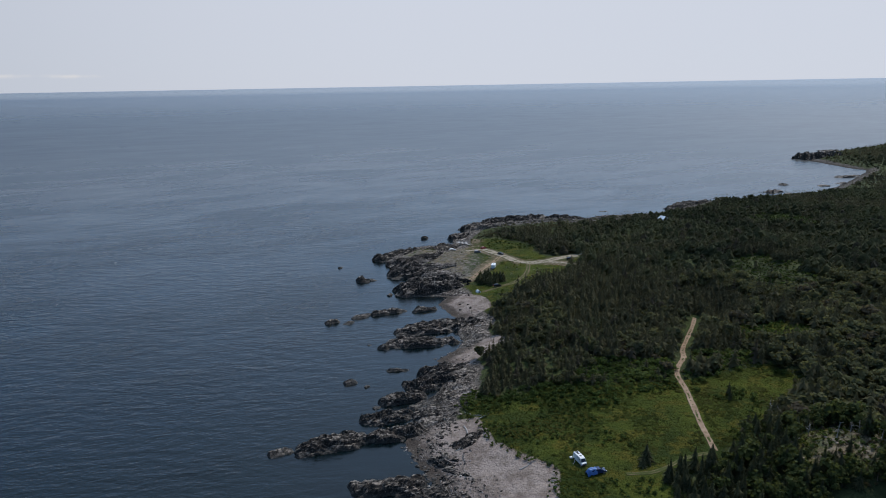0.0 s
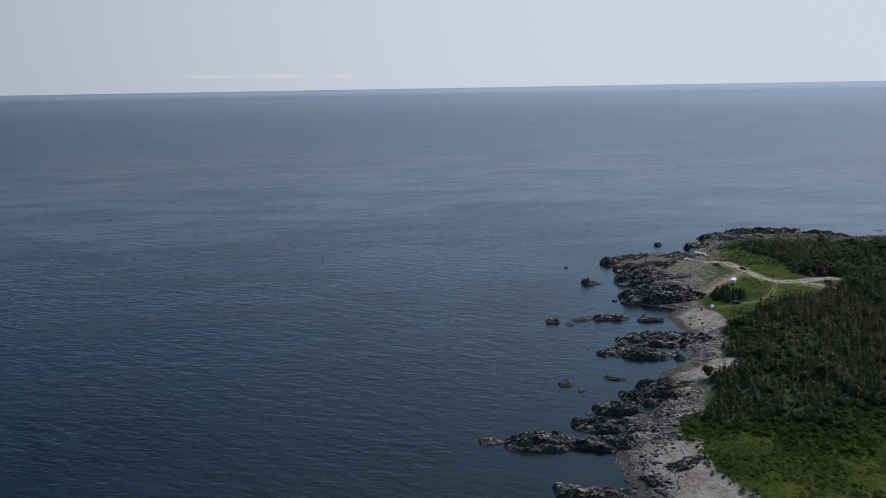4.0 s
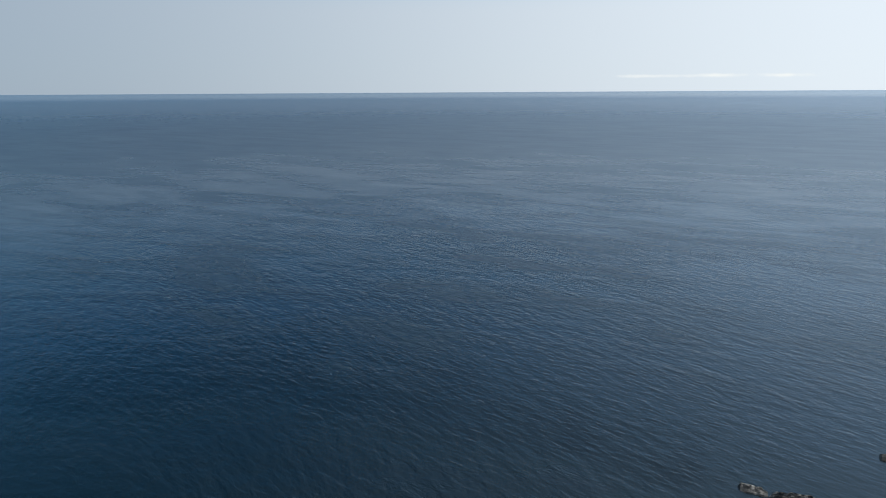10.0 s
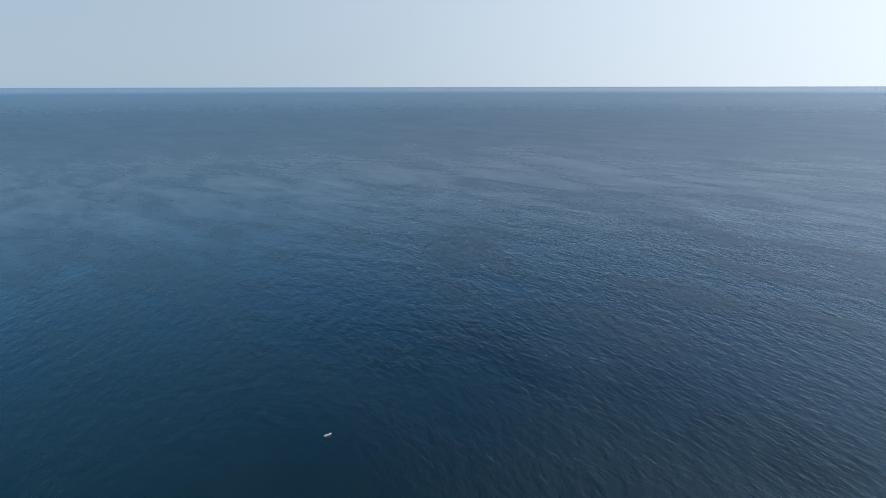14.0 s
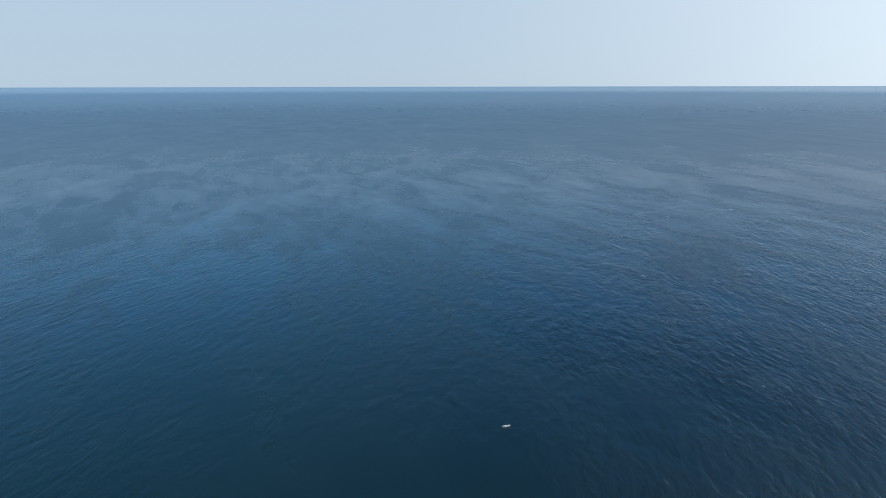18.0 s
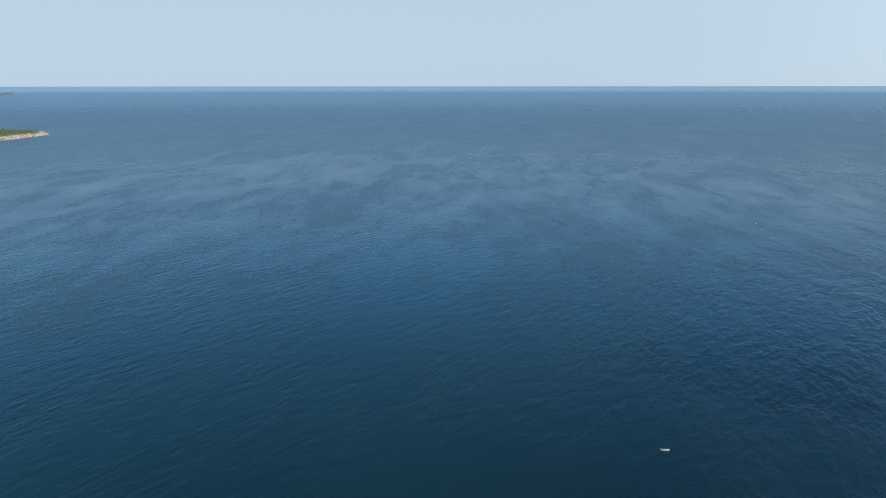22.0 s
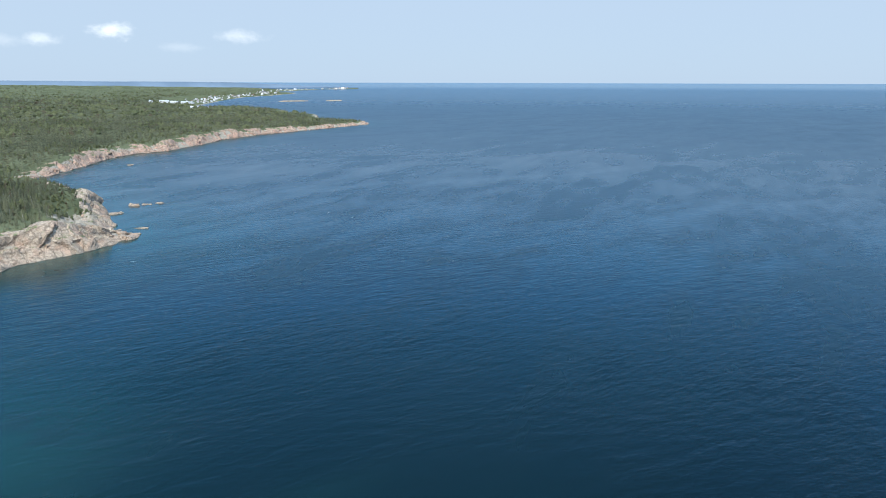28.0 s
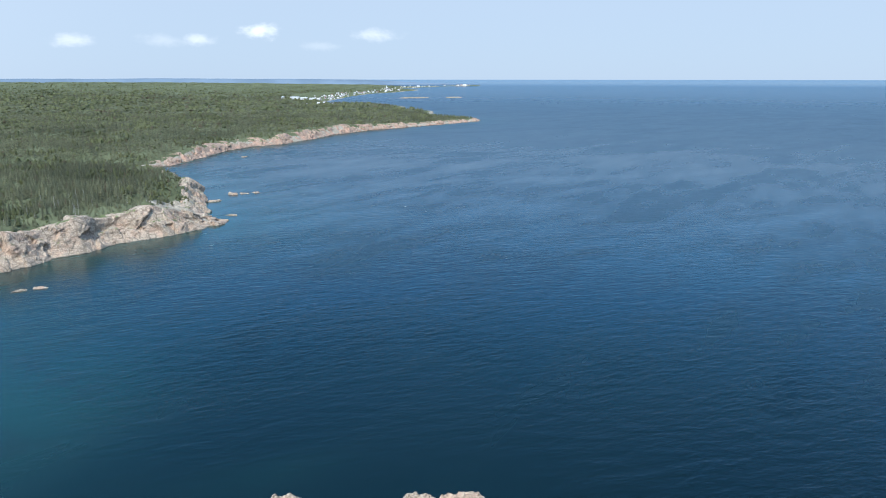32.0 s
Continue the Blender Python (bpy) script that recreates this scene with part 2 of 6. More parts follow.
def sea_material():
    m = Mat("sea_water", 0.3, 0, 0.5)
    m.b.inputs["IOR"].default_value = 1.33

    def crests(angle, along, across, detail=2, rough=0.5, dist=0.0):
        """Noise drawn out along crests that run at an angle to the x axis."""
        t = m.n.new("ShaderNodeTexNoise")
        t.inputs["Scale"].default_value, t.inputs["Detail"].default_value = 1.0, detail
        t.inputs["Roughness"].default_value, t.inputs["Distortion"].default_value = rough, dist
        k = m.n.new("ShaderNodeMapping")
        k.vector_type = 'TEXTURE'
        k.inputs["Rotation"].default_value = (0, 0, radians(angle))
        k.inputs["Scale"].default_value = (along, across, 1.0)
        m.l.new(m.geo.outputs["Position"], k.inputs["Vector"])
        m.l.new(k.outputs[0], t.inputs["Vector"])
        return t.outputs["Fac"]

    far = m.attr("offing")
    lee = m.attr("lee")
    deep = m.mix(lee, (0.0014, 0.0052, 0.0064), (0.0020, 0.0104, 0.0120))
    deep = m.mix(m.ramp(m.noise(0.0035, 3, 0.5), 0.35, 0.68, 0, 0.3), deep, (0.0010, 0.0062, 0.0080))
    body = m.mix(m.ramp(m.attr("shallow"), 0.05, 1.0, 0, 1), deep, (0.0085, 0.042, 0.036))
    reef = m.mix(m.math('MULTIPLY', m.ramp(m.noise(0.035, 5, 0.6), 0.50, 0.62), m.ramp(m.attr("shallow"), 0.25, 0.7, 0, 0.75)), body, (0.006, 0.014, 0.014))
    m.color(reef)
    # gusts leave broad smoother and rougher patches, slicks and cat's paws
    broad = crests(20, 190, 75, 3, 0.55, 0.8)
    paws = crests(35, 60, 22, 3, 0.55, 0.6)
    gusts = m.math('ADD', m.math('MULTIPLY', broad, 0.6), m.math('MULTIPLY', paws, 0.4))
    gusts = m.math('ADD', 0.5, m.math('MULTIPLY', m.math('SUBTRACT', gusts, 0.5), m.ramp(far, 0.0, 0.8, 1.0, 0.3)))
    rough = m.math('ADD', m.ramp(gusts, 0.36, 0.64, 0.18, 0.28), m.math('MULTIPLY', far, 0.08))
    # roughness lowered towards the rim, a stand-in for the pale horizon haze
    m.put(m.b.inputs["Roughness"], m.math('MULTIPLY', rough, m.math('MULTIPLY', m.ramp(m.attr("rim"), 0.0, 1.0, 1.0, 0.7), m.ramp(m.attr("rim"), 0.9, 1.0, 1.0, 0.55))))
    calm = m.math('MULTIPLY', m.math('MULTIPLY', m.ramp(gusts, 0.36, 0.64, 0.8, 1.2), m.math('MULTIPLY', m.ramp(lee, 0.0, 1.0, 1.0, 0.48), m.ramp(m.attr("cove"), 0.1, 0.8, 1.0, 0.22))), m.ramp(far, 0.02, 0.6, 1.0, 0.0))
    long = m.bump(m.math('MULTIPLY', crests(174, 13, 5.0, 2, 0.5, 0.4), calm), 0.46, 1.0)
    wind = m.bump(m.math('MULTIPLY', crests(12, 6.0, 2.3, 3, 0.55, 0.5), m.math('MULTIPLY', calm, m.ramp(far, 0.05, 0.5, 1.0, 0.0))), 0.34, 1.0, long)
    m.bump(m.math('MULTIPLY', crests(150, 2.6, 1.2, 3, 0.6, 0.4), m.math('MULTIPLY', calm, m.ramp(far, 0.0, 0.2, 1.0, 0.0))), 0.12, 1.0, wind)
    return m.mat


def ground_material():
    m = Mat("ground_cover", 1.0, 0, 0.06)
    patch = m.noise(0.05, 5, 0.6)
    fine = m.noise(1.1, 5, 0.65)
    grass = m.mix(m.ramp(patch, 0.36, 0.64), (0.026, 0.038, 0.009), (0.070, 0.082, 0.013))
    grass = m.mix(m.ramp(m.noise(0.16, 5, 0.65), 0.50, 0.62), grass, (0.082, 0.074, 0.013))
    grass = m.mix(m.ramp(fine, 0.42, 0.66, 0, 0.5), grass, (0.026, 0.042, 0.008))
    floor = m.mix(m.ramp(m.noise(0.09, 5), 0.4, 0.62), (0.034, 0.042, 0.018), (0.060, 0.070, 0.030))
    floor = m.mix(m.ramp(m.noise(0.012, 4), 0.5, 0.66, 0, 0.7), floor, (0.052, 0.068, 0.022))
    stone = m.mix(m.ramp(m.noise(0.5, 6, 0.7), 0.35, 0.65), (0.040, 0.035, 0.029), (0.150, 0.132, 0.114))
    stone = m.mix(m.attr("pale"), stone, m.mix(m.ramp(m.noise(0.5, 6, 0.7), 0.35, 0.65), (0.17, 0.145, 0.105), (0.32, 0.29, 0.24)))
    # southern forest floor lightened: distance haze put into its colour
    floor = m.mix(m.math('MULTIPLY', m.attr("pale"), 0.8), floor, m.mix(m.ramp(m.noise(0.02, 4), 0.4, 0.62), (0.074, 0.084, 0.046), (0.112, 0.124, 0.072)))
    sand = m.mix(m.ramp(m.noise(0.22, 6, 0.62), 0.36, 0.62), (0.175, 0.138, 0.114), (0.315, 0.260, 0.222))
    sand = m.mix(m.ramp(m.noise(2.4, 3, 0.6), 0.5, 0.68, 0, 0.65), sand, (0.165, 0.130, 0.108))
    sand = m.mix(m.ramp(m.noise(0.13, 4, 0.6), 0.58, 0.70, 0, 0.6), sand, (0.105, 0.065, 0.052))
    edge = m.math('MULTIPLY', m.math('SUBTRACT', m.noise(0.28, 5, 0.65), 0.5), 0.9)
    earth = m.mix(m.ramp(m.noise(0.4, 6, 0.7), 0.36, 0.64), (0.105, 0.083, 0.046), (0.215, 0.172, 0.118))
    earth = m.mix(m.ramp(m.noise(0.13, 5, 0.6), 0.46, 0.60, 0, 0.85), earth, (0.060, 0.066, 0.022))
    c = m.mix(m.ramp(m.math('ADD', m.attr("grass"), edge), 0.42, 0.58), floor, grass)
    c = m.mix(m.ramp(m.math('ADD', m.attr("dry"), edge), 0.42, 0.58), c, earth)
    c = m.mix(m.ramp(m.math('ADD', m.attr("rock"), edge), 0.42, 0.58), c, stone)
    c = m.mix(m.ramp(m.math('ADD', m.attr("sand"), edge), 0.42, 0.58), c, sand)
    # wet band along the tide line
    wet = m.ramp(m.math('ADD', m.z(), m.math('MULTIPLY', m.noise(0.3, 3), 0.9)), 0.7, 1.7, 0.8, 0.0)
    c = m.mix(wet, c, (0.035, 0.03, 0.024))
    m.color(c)
    m.bump(m.math('ADD', fine, m.noise(0.35, 4)), 0.75, 0.9)
    return m.mat


def rock_material(name, dark, light, stain, wet_top, tint=0.5, green=False, span=(0.3, 0.7), top_span=(0.56, 0.68), cracks=0.75):
    m = Mat(name, 0.85, 0, 0.35)
    grain = m.noise(1.6, 7, 0.7)
    broad = m.noise(0.11, 5, 0.6)
    strata = m.noise(0.55, 5, 0.6, (0.35, 1.0, 1.7), 18, 0.8)
    c = m.mix(m.ramp(grain, *span), dark, light)
    c = m.mix(m.ramp(broad, 0.46, 0.66, 0, tint), c, stain)
    c = m.mix(m.ramp(strata, 0.54, 0.68, 0, 0.6), c, tuple(v * 0.45 for v in dark))
    crack = m.ramp(m.voronoi(0.33, 'DISTANCE_TO_EDGE', (0.6, 1, 1.2)), 0.0, 0.055, cracks, 0)
    c = m.mix(crack, c, tuple(v * 0.35 for v in dark))
    # pale streaks kept to upward faces: sunlit tops put into the rock colour
    blended = m.math('ADD', m.math('MULTIPLY', m.noise(0.7, 6, 0.65), 0.45), m.math('MULTIPLY', m.noise(0.42, 5, 0.62, (0.28, 1.3, 1.3), 0, 0.6), 0.55))
    joint = m.ramp(m.voronoi(0.095, 'DISTANCE_TO_EDGE', (1.0, 1.0, 0.6)), 0.0, 0.05, 0.5, 0)
    c = m.mix(joint, c, tuple(v * 0.4 for v in dark))
    lit_tops = m.math('MULTIPLY', m.ramp(blended, *top_span), m.ramp(m.up(), 0.5, 0.85, 0, 0.85))
    c = m.mix(lit_tops, c, tuple(min(0.45, v * 1.3) for v in light))
    if green:      # grass and low plants on the ledges
        plants = m.math('MULTIPLY', m.ramp(m.noise(0.13, 5, 0.6), 0.50, 0.60), m.ramp(m.up(), 0.62, 0.86))
        plants = m.math('MULTIPLY', plants, m.ramp(m.z(), 4.0, 8.0))
        c = m.mix(plants, c, (0.075, 0.095, 0.034))
    level = m.math('ADD', m.z(), m.math('MULTIPLY', m.noise(0.25, 4), 1.6))
    wet = m.ramp(level, wet_top * 0.6, wet_top * 1.5, 0.9, 0.0)
    c = m.mix(wet, c, (0.022, 0.019, 0.014))
    m.color(c)
    m.put(m.b.inputs["Roughness"], m.math('SUBTRACT', 0.88, m.math('MULTIPLY', wet, 0.4)))
    m.bump(m.math('ADD', strata, m.math('MULTIPLY', grain, 0.7)), 0.7, 0.9)
    return m.mat


def leaf_material(name, a, b, c):
    m = Mat(name, 0.85, 0, 0.06)
    base = m.mix(m.attr("tint"), a, b)
    base = m.mix(m.ramp(m.noise(0.03, 4), 0.42, 0.64, 0, 0.8), base, c)
    base = m.mix(m.ramp(m.noise(0.0065, 5, 0.62), 0.47, 0.60, 0, 0.6), base, tuple(v * 0.72 for v in a))
    base = m.mix(m.ramp(m.noise(0.055, 4, 0.6), 0.52, 0.66, 0, 0.6), base, tuple(v * 0.55 for v in a))
    base = m.mix(m.ramp(m.attr("tint"), 1.3, 1.7, 0, 0.85), base, (0.105, 0.088, 0.064))
    base = m.mix(m.ramp(m.noise(1.4, 3), 0.5, 0.72, 0, 0.4), base, tuple(v * 0.5 for v in a))
    m.color(base)
    m.thin(base, 0.54)
    return m.mat


def crown_material(name, a, b):
    m = Mat(name, 0.85, 0, 0.06)
    base = m.mix(m.object_random(), a, b)
    base = m.mix(m.ramp(m.noise(1.4, 4), 0.42, 0.68, 0, 0.6), base, tuple(v * 0.45 for v in a))
    m.color(base)
    m.thin(base, 0.54)
    return m.mat


M_SEA = sea_material()
M_GROUND = ground_material()
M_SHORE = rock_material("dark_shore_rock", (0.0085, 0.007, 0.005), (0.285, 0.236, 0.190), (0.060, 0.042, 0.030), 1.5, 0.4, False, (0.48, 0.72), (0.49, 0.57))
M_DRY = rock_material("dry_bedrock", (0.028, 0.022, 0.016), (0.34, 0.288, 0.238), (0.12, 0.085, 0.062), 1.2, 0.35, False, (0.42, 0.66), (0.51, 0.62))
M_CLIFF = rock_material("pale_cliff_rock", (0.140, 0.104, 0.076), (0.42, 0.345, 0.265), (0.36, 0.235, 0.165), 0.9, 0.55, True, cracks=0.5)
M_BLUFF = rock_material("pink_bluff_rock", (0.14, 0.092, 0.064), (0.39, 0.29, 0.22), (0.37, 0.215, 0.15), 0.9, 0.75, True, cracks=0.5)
M_SPRUCE = leaf_material("spruce_needles", (0.104, 0.098, 0.056), (0.168, 0.154, 0.082), (0.170, 0.156, 0.080))
M_BROAD = leaf_material("broadleaf_leaves", (0.094, 0.100, 0.052), (0.154, 0.158, 0.080), (0.160, 0.160, 0.080))
# bluer, paler copies of the two leaf colours: distance haze put into them
M_HAZED_SPRUCE = leaf_material("hazed_spruce", (0.088, 0.100, 0.070), (0.166, 0.172, 0.110), (0.160, 0.168, 0.108))
M_HAZED_BROAD = leaf_material("hazed_leaves", (0.106, 0.122, 0.064), (0.160, 0.174, 0.090), (0.168, 0.178, 0.096))
M_CROWN = crown_material("spruce_crown", (0.086, 0.091, 0.050), (0.144, 0.144, 0.074))
M_CROWN_B = crown_material("broadleaf_crown", (0.056, 0.074, 0.026), (0.096, 0.116, 0.044))
M_BARK = paint("bark", (0.16, 0.13, 0.10), 0.9, 0, 0.5)
M_DEAD = paint("bleached_wood", (0.34, 0.325, 0.30), 0.85, 0, 0.4)
M_HERB = leaf_material("meadow_herbs", (0.045, 0.063, 0.011), (0.082, 0.095, 0.018), (0.092, 0.085, 0.020))
M_SHRUB = leaf_material("shrub_leaves", (0.052, 0.084, 0.024), (0.098, 0.140, 0.038), (0.114, 0.144, 0.042))
M_GRASS = leaf_material("grass_tufts", (0.034, 0.049, 0.009), (0.065, 0.077, 0.014), (0.080, 0.072, 0.018))


def track_material(name, a, b):
    m = Mat(name, 1.0, 0, 0.06)
    c = m.mix(m.ramp(m.noise(0.35, 6, 0.7), 0.34, 0.68), a, b)
    c = m.mix(m.ramp(m.math('ADD', m.attr("verge"), m.math('MULTIPLY', m.math('SUBTRACT', m.noise(0.5, 5, 0.65), 0.5), 1.6)), 0.45, 0.62), c, (0.062, 0.072, 0.024))
    m.color(c)
    m.bump(m.noise(2.2, 4), 0.12, 0.7)
    return m.mat


M_TRACK = track_material("sandy_track", (0.21, 0.142, 0.092), (0.35, 0.25, 0.175))
M_RUTS = track_material("worn_ruts", (0.10, 0.078, 0.042), (0.17, 0.13, 0.075))
M_GRAVEL = track_material("gravel_road", (0.25, 0.205, 0.155), (0.37, 0.315, 0.245))


# ---- shape of the land ----
def hash2(ix, iy, seed):
    n = (ix * 374761393 + iy * 668265263 + seed * 1442695041) & 0x7fffffff
    n = ((n ^ (n >> 13)) * 1274126177) & 0x7fffffff
    return ((n ^ (n >> 16)) & 0xffff) / 65535.0


def vnoise(x, y, seed=0):
    """Smooth value noise, 0 to 1, for arrays."""
    x, y = np.asarray(x, float), np.asarray(y, float)
    ix, iy = np.floor(x).astype(np.int64), np.floor(y).astype(np.int64)
    fx, fy = x - ix, y - iy
    fx, fy = fx * fx * (3 - 2 * fx), fy * fy * (3 - 2 * fy)
    a, b = hash2(ix, iy, seed), hash2(ix + 1, iy, seed)
    c, d = hash2(ix, iy + 1, seed), hash2(ix + 1, iy + 1, seed)
    return (a * (1 - fx) + b * fx) * (1 - fy) + (c * (1 - fx) + d * fx) * fy


def fbm(x, y, seed=0, octaves=4):
    total, amp, norm = 0.0, 1.0, 0.0
    for k in range(octaves):
        total = total + amp * vnoise(np.asarray(x) * 2 ** k, np.asarray(y) * 2 ** k, seed + k)
        norm += amp
        amp *= 0.5
    return total / norm


def blocks(x, y, seed=0, tilt=0.8):
    """Broken blocks: each cell a tilted facet of its own height, about 0 to 1."""
    x, y = np.asarray(x, float), np.asarray(y, float)
    ix, iy = np.floor(x).astype(np.int64), np.floor(y).astype(np.int64)
    best, out = np.full(x.shape, 1e9), np.zeros(x.shape)
    for a in (-1, 0, 1):
        for b in (-1, 0, 1):
            cx, cy = ix + a, iy + b
            dx, dy = x - cx - hash2(cx, cy, seed), y - cy - hash2(cx, cy, seed + 71)
            d = np.abs(dx) ** 1.5 + np.abs(dy) ** 1.5
            h = hash2(cx, cy, seed + 113) + tilt * (dx * (hash2(cx, cy, seed + 131) - 0.5) + dy * (hash2(cx, cy, seed + 151) - 0.35))
            m = d < best
            best, out = np.where(m, d, best), np.where(m, h, out)
    return out


def smooth(lo, hi, v):
    t = np.clip((np.asarray(v, float) - lo) / (hi - lo), 0, 1)
    return t * t * (3 - 2 * t)


RIM = 4750.0


def lift(x, y):
    """The far distance is drawn in: the sheet rises gently to eye level at its rim, the horizon."""
    return 107.0 * np.clip((np.hypot(x, y) - 2000) / 2750, 0, None) ** 2


# shoreline from the northern horizon to the southern town; the land lies east of it
COAST_N = [(4700, 1900), (1500, 1480), (753, 1141), (609, 1037), (524, 967), (502, 919), (507, 835), (517, 810), (440, 722), (384, 664), (336, 638),
           (302, 625), (240, 615), (193, 568), (130, 553), (109, 542), (82, 550), (38, 532), (18, 505), (6, 470), (4, 447), (-11, 457),
           (-34, 439), (-44, 416), (-30, 405), (-31, 377), (-4, 368), (-20, 352)]
COAST_M = [(-19, 343), (0, 338), (-5, 326), (2, 308), (10, 296), (4, 285), (8, 272), (-5, 254), (1, 242), (-2, 224), (-9, 212), (-10, 200),
           (-15, 190), (-10, 177), (-5, 166), (-2, 158), (-12, 140), (-22, 100), (-42, 55), (-70, 18), (-90, 8), (-84, 0), (-62, 2), (-45, -10),
           (-20, -6), (5, -16), (36, -26), (62, -90), (88, -170), (104, -240)]
COAST_S = [(104, -284), (95, -296), (84, -304), (71, -315), (58, -328), (43, -338), (28, -356), (10, -362), (-12, -375), (-26, -384), (-45, -398), (-47, -409),
           (-36, -432), (-40, -450), (-33, -472), (-40, -503), (-29, -548), (-20, -615), (3, -719), (23, -770), (-2, -791), (-46, -877), (-82, -963),
           (-130, -1022), (-180, -1046), (-256, -1138), (-320, -1229), (-414, -1311), (-512, -1370), (-622, -1437), (-769, -1531)]
COAST_T = [(-788, -1570), (-720, -1760), (-838, -2090), (-770, -2200), (-840, -2420), (-822, -2567), (-800, -2740), (-630, -2765), (-600, -2850), (-660, -2958),
           (-800, -3199), (-940, -3393), (-1124, -3481), (-1303, -3600), (-1330, -3680), (-1240, -3760), (-1544, -3860), (-1793, -3815), (-1810, -3880), (-1350, -3950), (-850, -4560)]
LAND = np.array(COAST_N + COAST_M + COAST_S + COAST_T + [(-850, -5200), (5200, -5200), (5200, 1900)], float)


def inland(x, y, ring=LAND):
    """Distance from the edge of a ring, positive inside."""
    x, y = np.atleast_1d(np.asarray(x, float)), np.atleast_1d(np.asarray(y, float))
    best = np.full(x.shape, 1e18)
    inside = np.zeros(x.shape, bool)
    for (ax, ay), (bx, by) in zip(ring, np.roll(ring, -1, axis=0)):
        dx, dy = bx - ax, by - ay
        t = np.clip(((x - ax) * dx + (y - ay) * dy) / (dx * dx + dy * dy), 0, 1)
        best = np.minimum(best, (x - ax - t * dx) ** 2 + (y - ay - t * dy) ** 2)
        if ay != by:
            inside ^= ((ay > y) != (by > y)) & (x < (bx - ax) * (y - ay) / (by - ay) + ax)
    return np.where(inside, 1, -1) * np.sqrt(best)


MEADOW = np.array([(9, 217), (5, 203), (9, 190), (14, 175), (29, 158), (34, 150), (46, 158), (58, 163), (78, 170), (90, 184), (104, 193), (127, 218),
                   (118, 231), (100, 226), (84, 221), (70, 222), (52, 219), (38, 220), (21, 212)], float)
CLEARING = np.array([(14, 302), (25, 311), (35, 324), (43, 343), (66, 364), (72, 380), (86, 396), (80, 408), (64, 404), (58, 418), (60, 432),
                     (50, 445), (36, 457), (14, 470), (-60, 480), (-60, 320)], float)
BEACH = np.array([(-20, 196), (9, 200), (13, 183), (30, 167), (27, 150), (-20, 150)], float)
COVE = np.array([(-14, 306), (11, 303), (22, 315), (18, 330), (6, 340), (-14, 338)], float)
STRAND = np.array([(-8, 244), (9, 248), (27, 270), (22, 275), (8, 268), (-8, 262)], float)
TRAIL = [(112, 284), (107, 273), (100, 260), (94, 248), (92, 241), (86, 231), (84, 224), (83, 212), (80, 192), (78, 175)]
TRAIL_2 = [(49, 163.5), (56, 164), (62, 167), (68, 171), (76, 174)]
ROAD = [(13, 422), (24, 424), (36, 406), (45, 391), (56, 390), (68, 396), (80, 403), (95, 408)]
SHORE_TRACK = [(34, 404), (29, 392), (21, 376), (13, 360), (4, 351), (-5, 342)]
RUTS = [(50, 388), (46, 366), (38, 350), (28, 341), (19, 337)]
ROAD_2 = [(58, 390), (68, 388), (77, 383), (86, 379)]


def cliff_top(x, y):
    """Height of the southern cliffs."""
    h = 20 - 6 * smooth(-495, -670, y) - 9 * smooth(-675, -740, y) + 8 * smooth(-790, -875, y) + 3 * smooth(-1020, -1150, y) - 9 * smooth(-1220, -1490, y)
    h = h * (0.12 + 0.88 * smooth(0, 62, np.hypot(np.asarray(x) + 51, np.asarray(y) + 405)))
    h = h * (1 - 0.5 * smooth(46, 22, np.hypot(np.asarray(x) + 32, np.asarray(y) + 442)))
    return h * (0.85 + 0.3 * vnoise(np.asarray(x) / 23, np.asarray(y) / 23, 5))


def height(x, y, d=None):
    x, y = np.atleast_1d(np.asarray(x, float)), np.atleast_1d(np.asarray(y, float))
    d = inland(x, y) if d is None else d
    south = smooth(-150, -280, y)
    n1, n2 = fbm(x / 60, y / 60, 3), fbm(x / 9, y / 9, 11)
    north_z = 2.0 * smooth(0, 14, d) + 2.6 * smooth(9, 34, d) + 6.5 * smooth(60, 240, d) + 12 * smooth(240, 900, d)
    north_z += 9.0 * smooth(34, 4, np.hypot(x - 110, y - 160)) + 5 * smooth(55, 10, np.hypot(x - 150, y - 470))
    north_z += (n2 - 0.5) * 0.9 * smooth(2, 12, d) + (n1 - 0.5) * 7 * smooth(40, 200, d)
    south_z = cliff_top(x, y) * smooth(3, 17, d) + 5 * smooth(30, 260, d) + 14 * smooth(400, 2200, d)
    south_z += (n1 - 0.5) * 9 * smooth(30, 160, d) + (n2 - 0.5) * 2.4 * smooth(2, 12, d)
    south_z *= 1 - 0.85 * smooth(1250, 700, np.hypot(x + 950, y + 3350))
    spur = smooth(70, 45, np.hypot(x + 40, y + 410)) * smooth(2, 9, d)
    south_z += spur * (4.5 * (blocks(x / 11, y / 8, 301) - 0.5) + 1.8 * (blocks(x / 4, y / 3.4, 305) - 0.5))
    z = north_z * (1 - south) + south_z * south
    z = np.where(d < 0, -np.minimum(-d * 0.22, 5.0), z)
    z += 5 * smooth(4300, 4740, np.hypot(x, y)) * smooth(50, 700, d) * (0.5 + fbm(x / 420, y / 420, 21, 3))
    return z + lift(x, y)


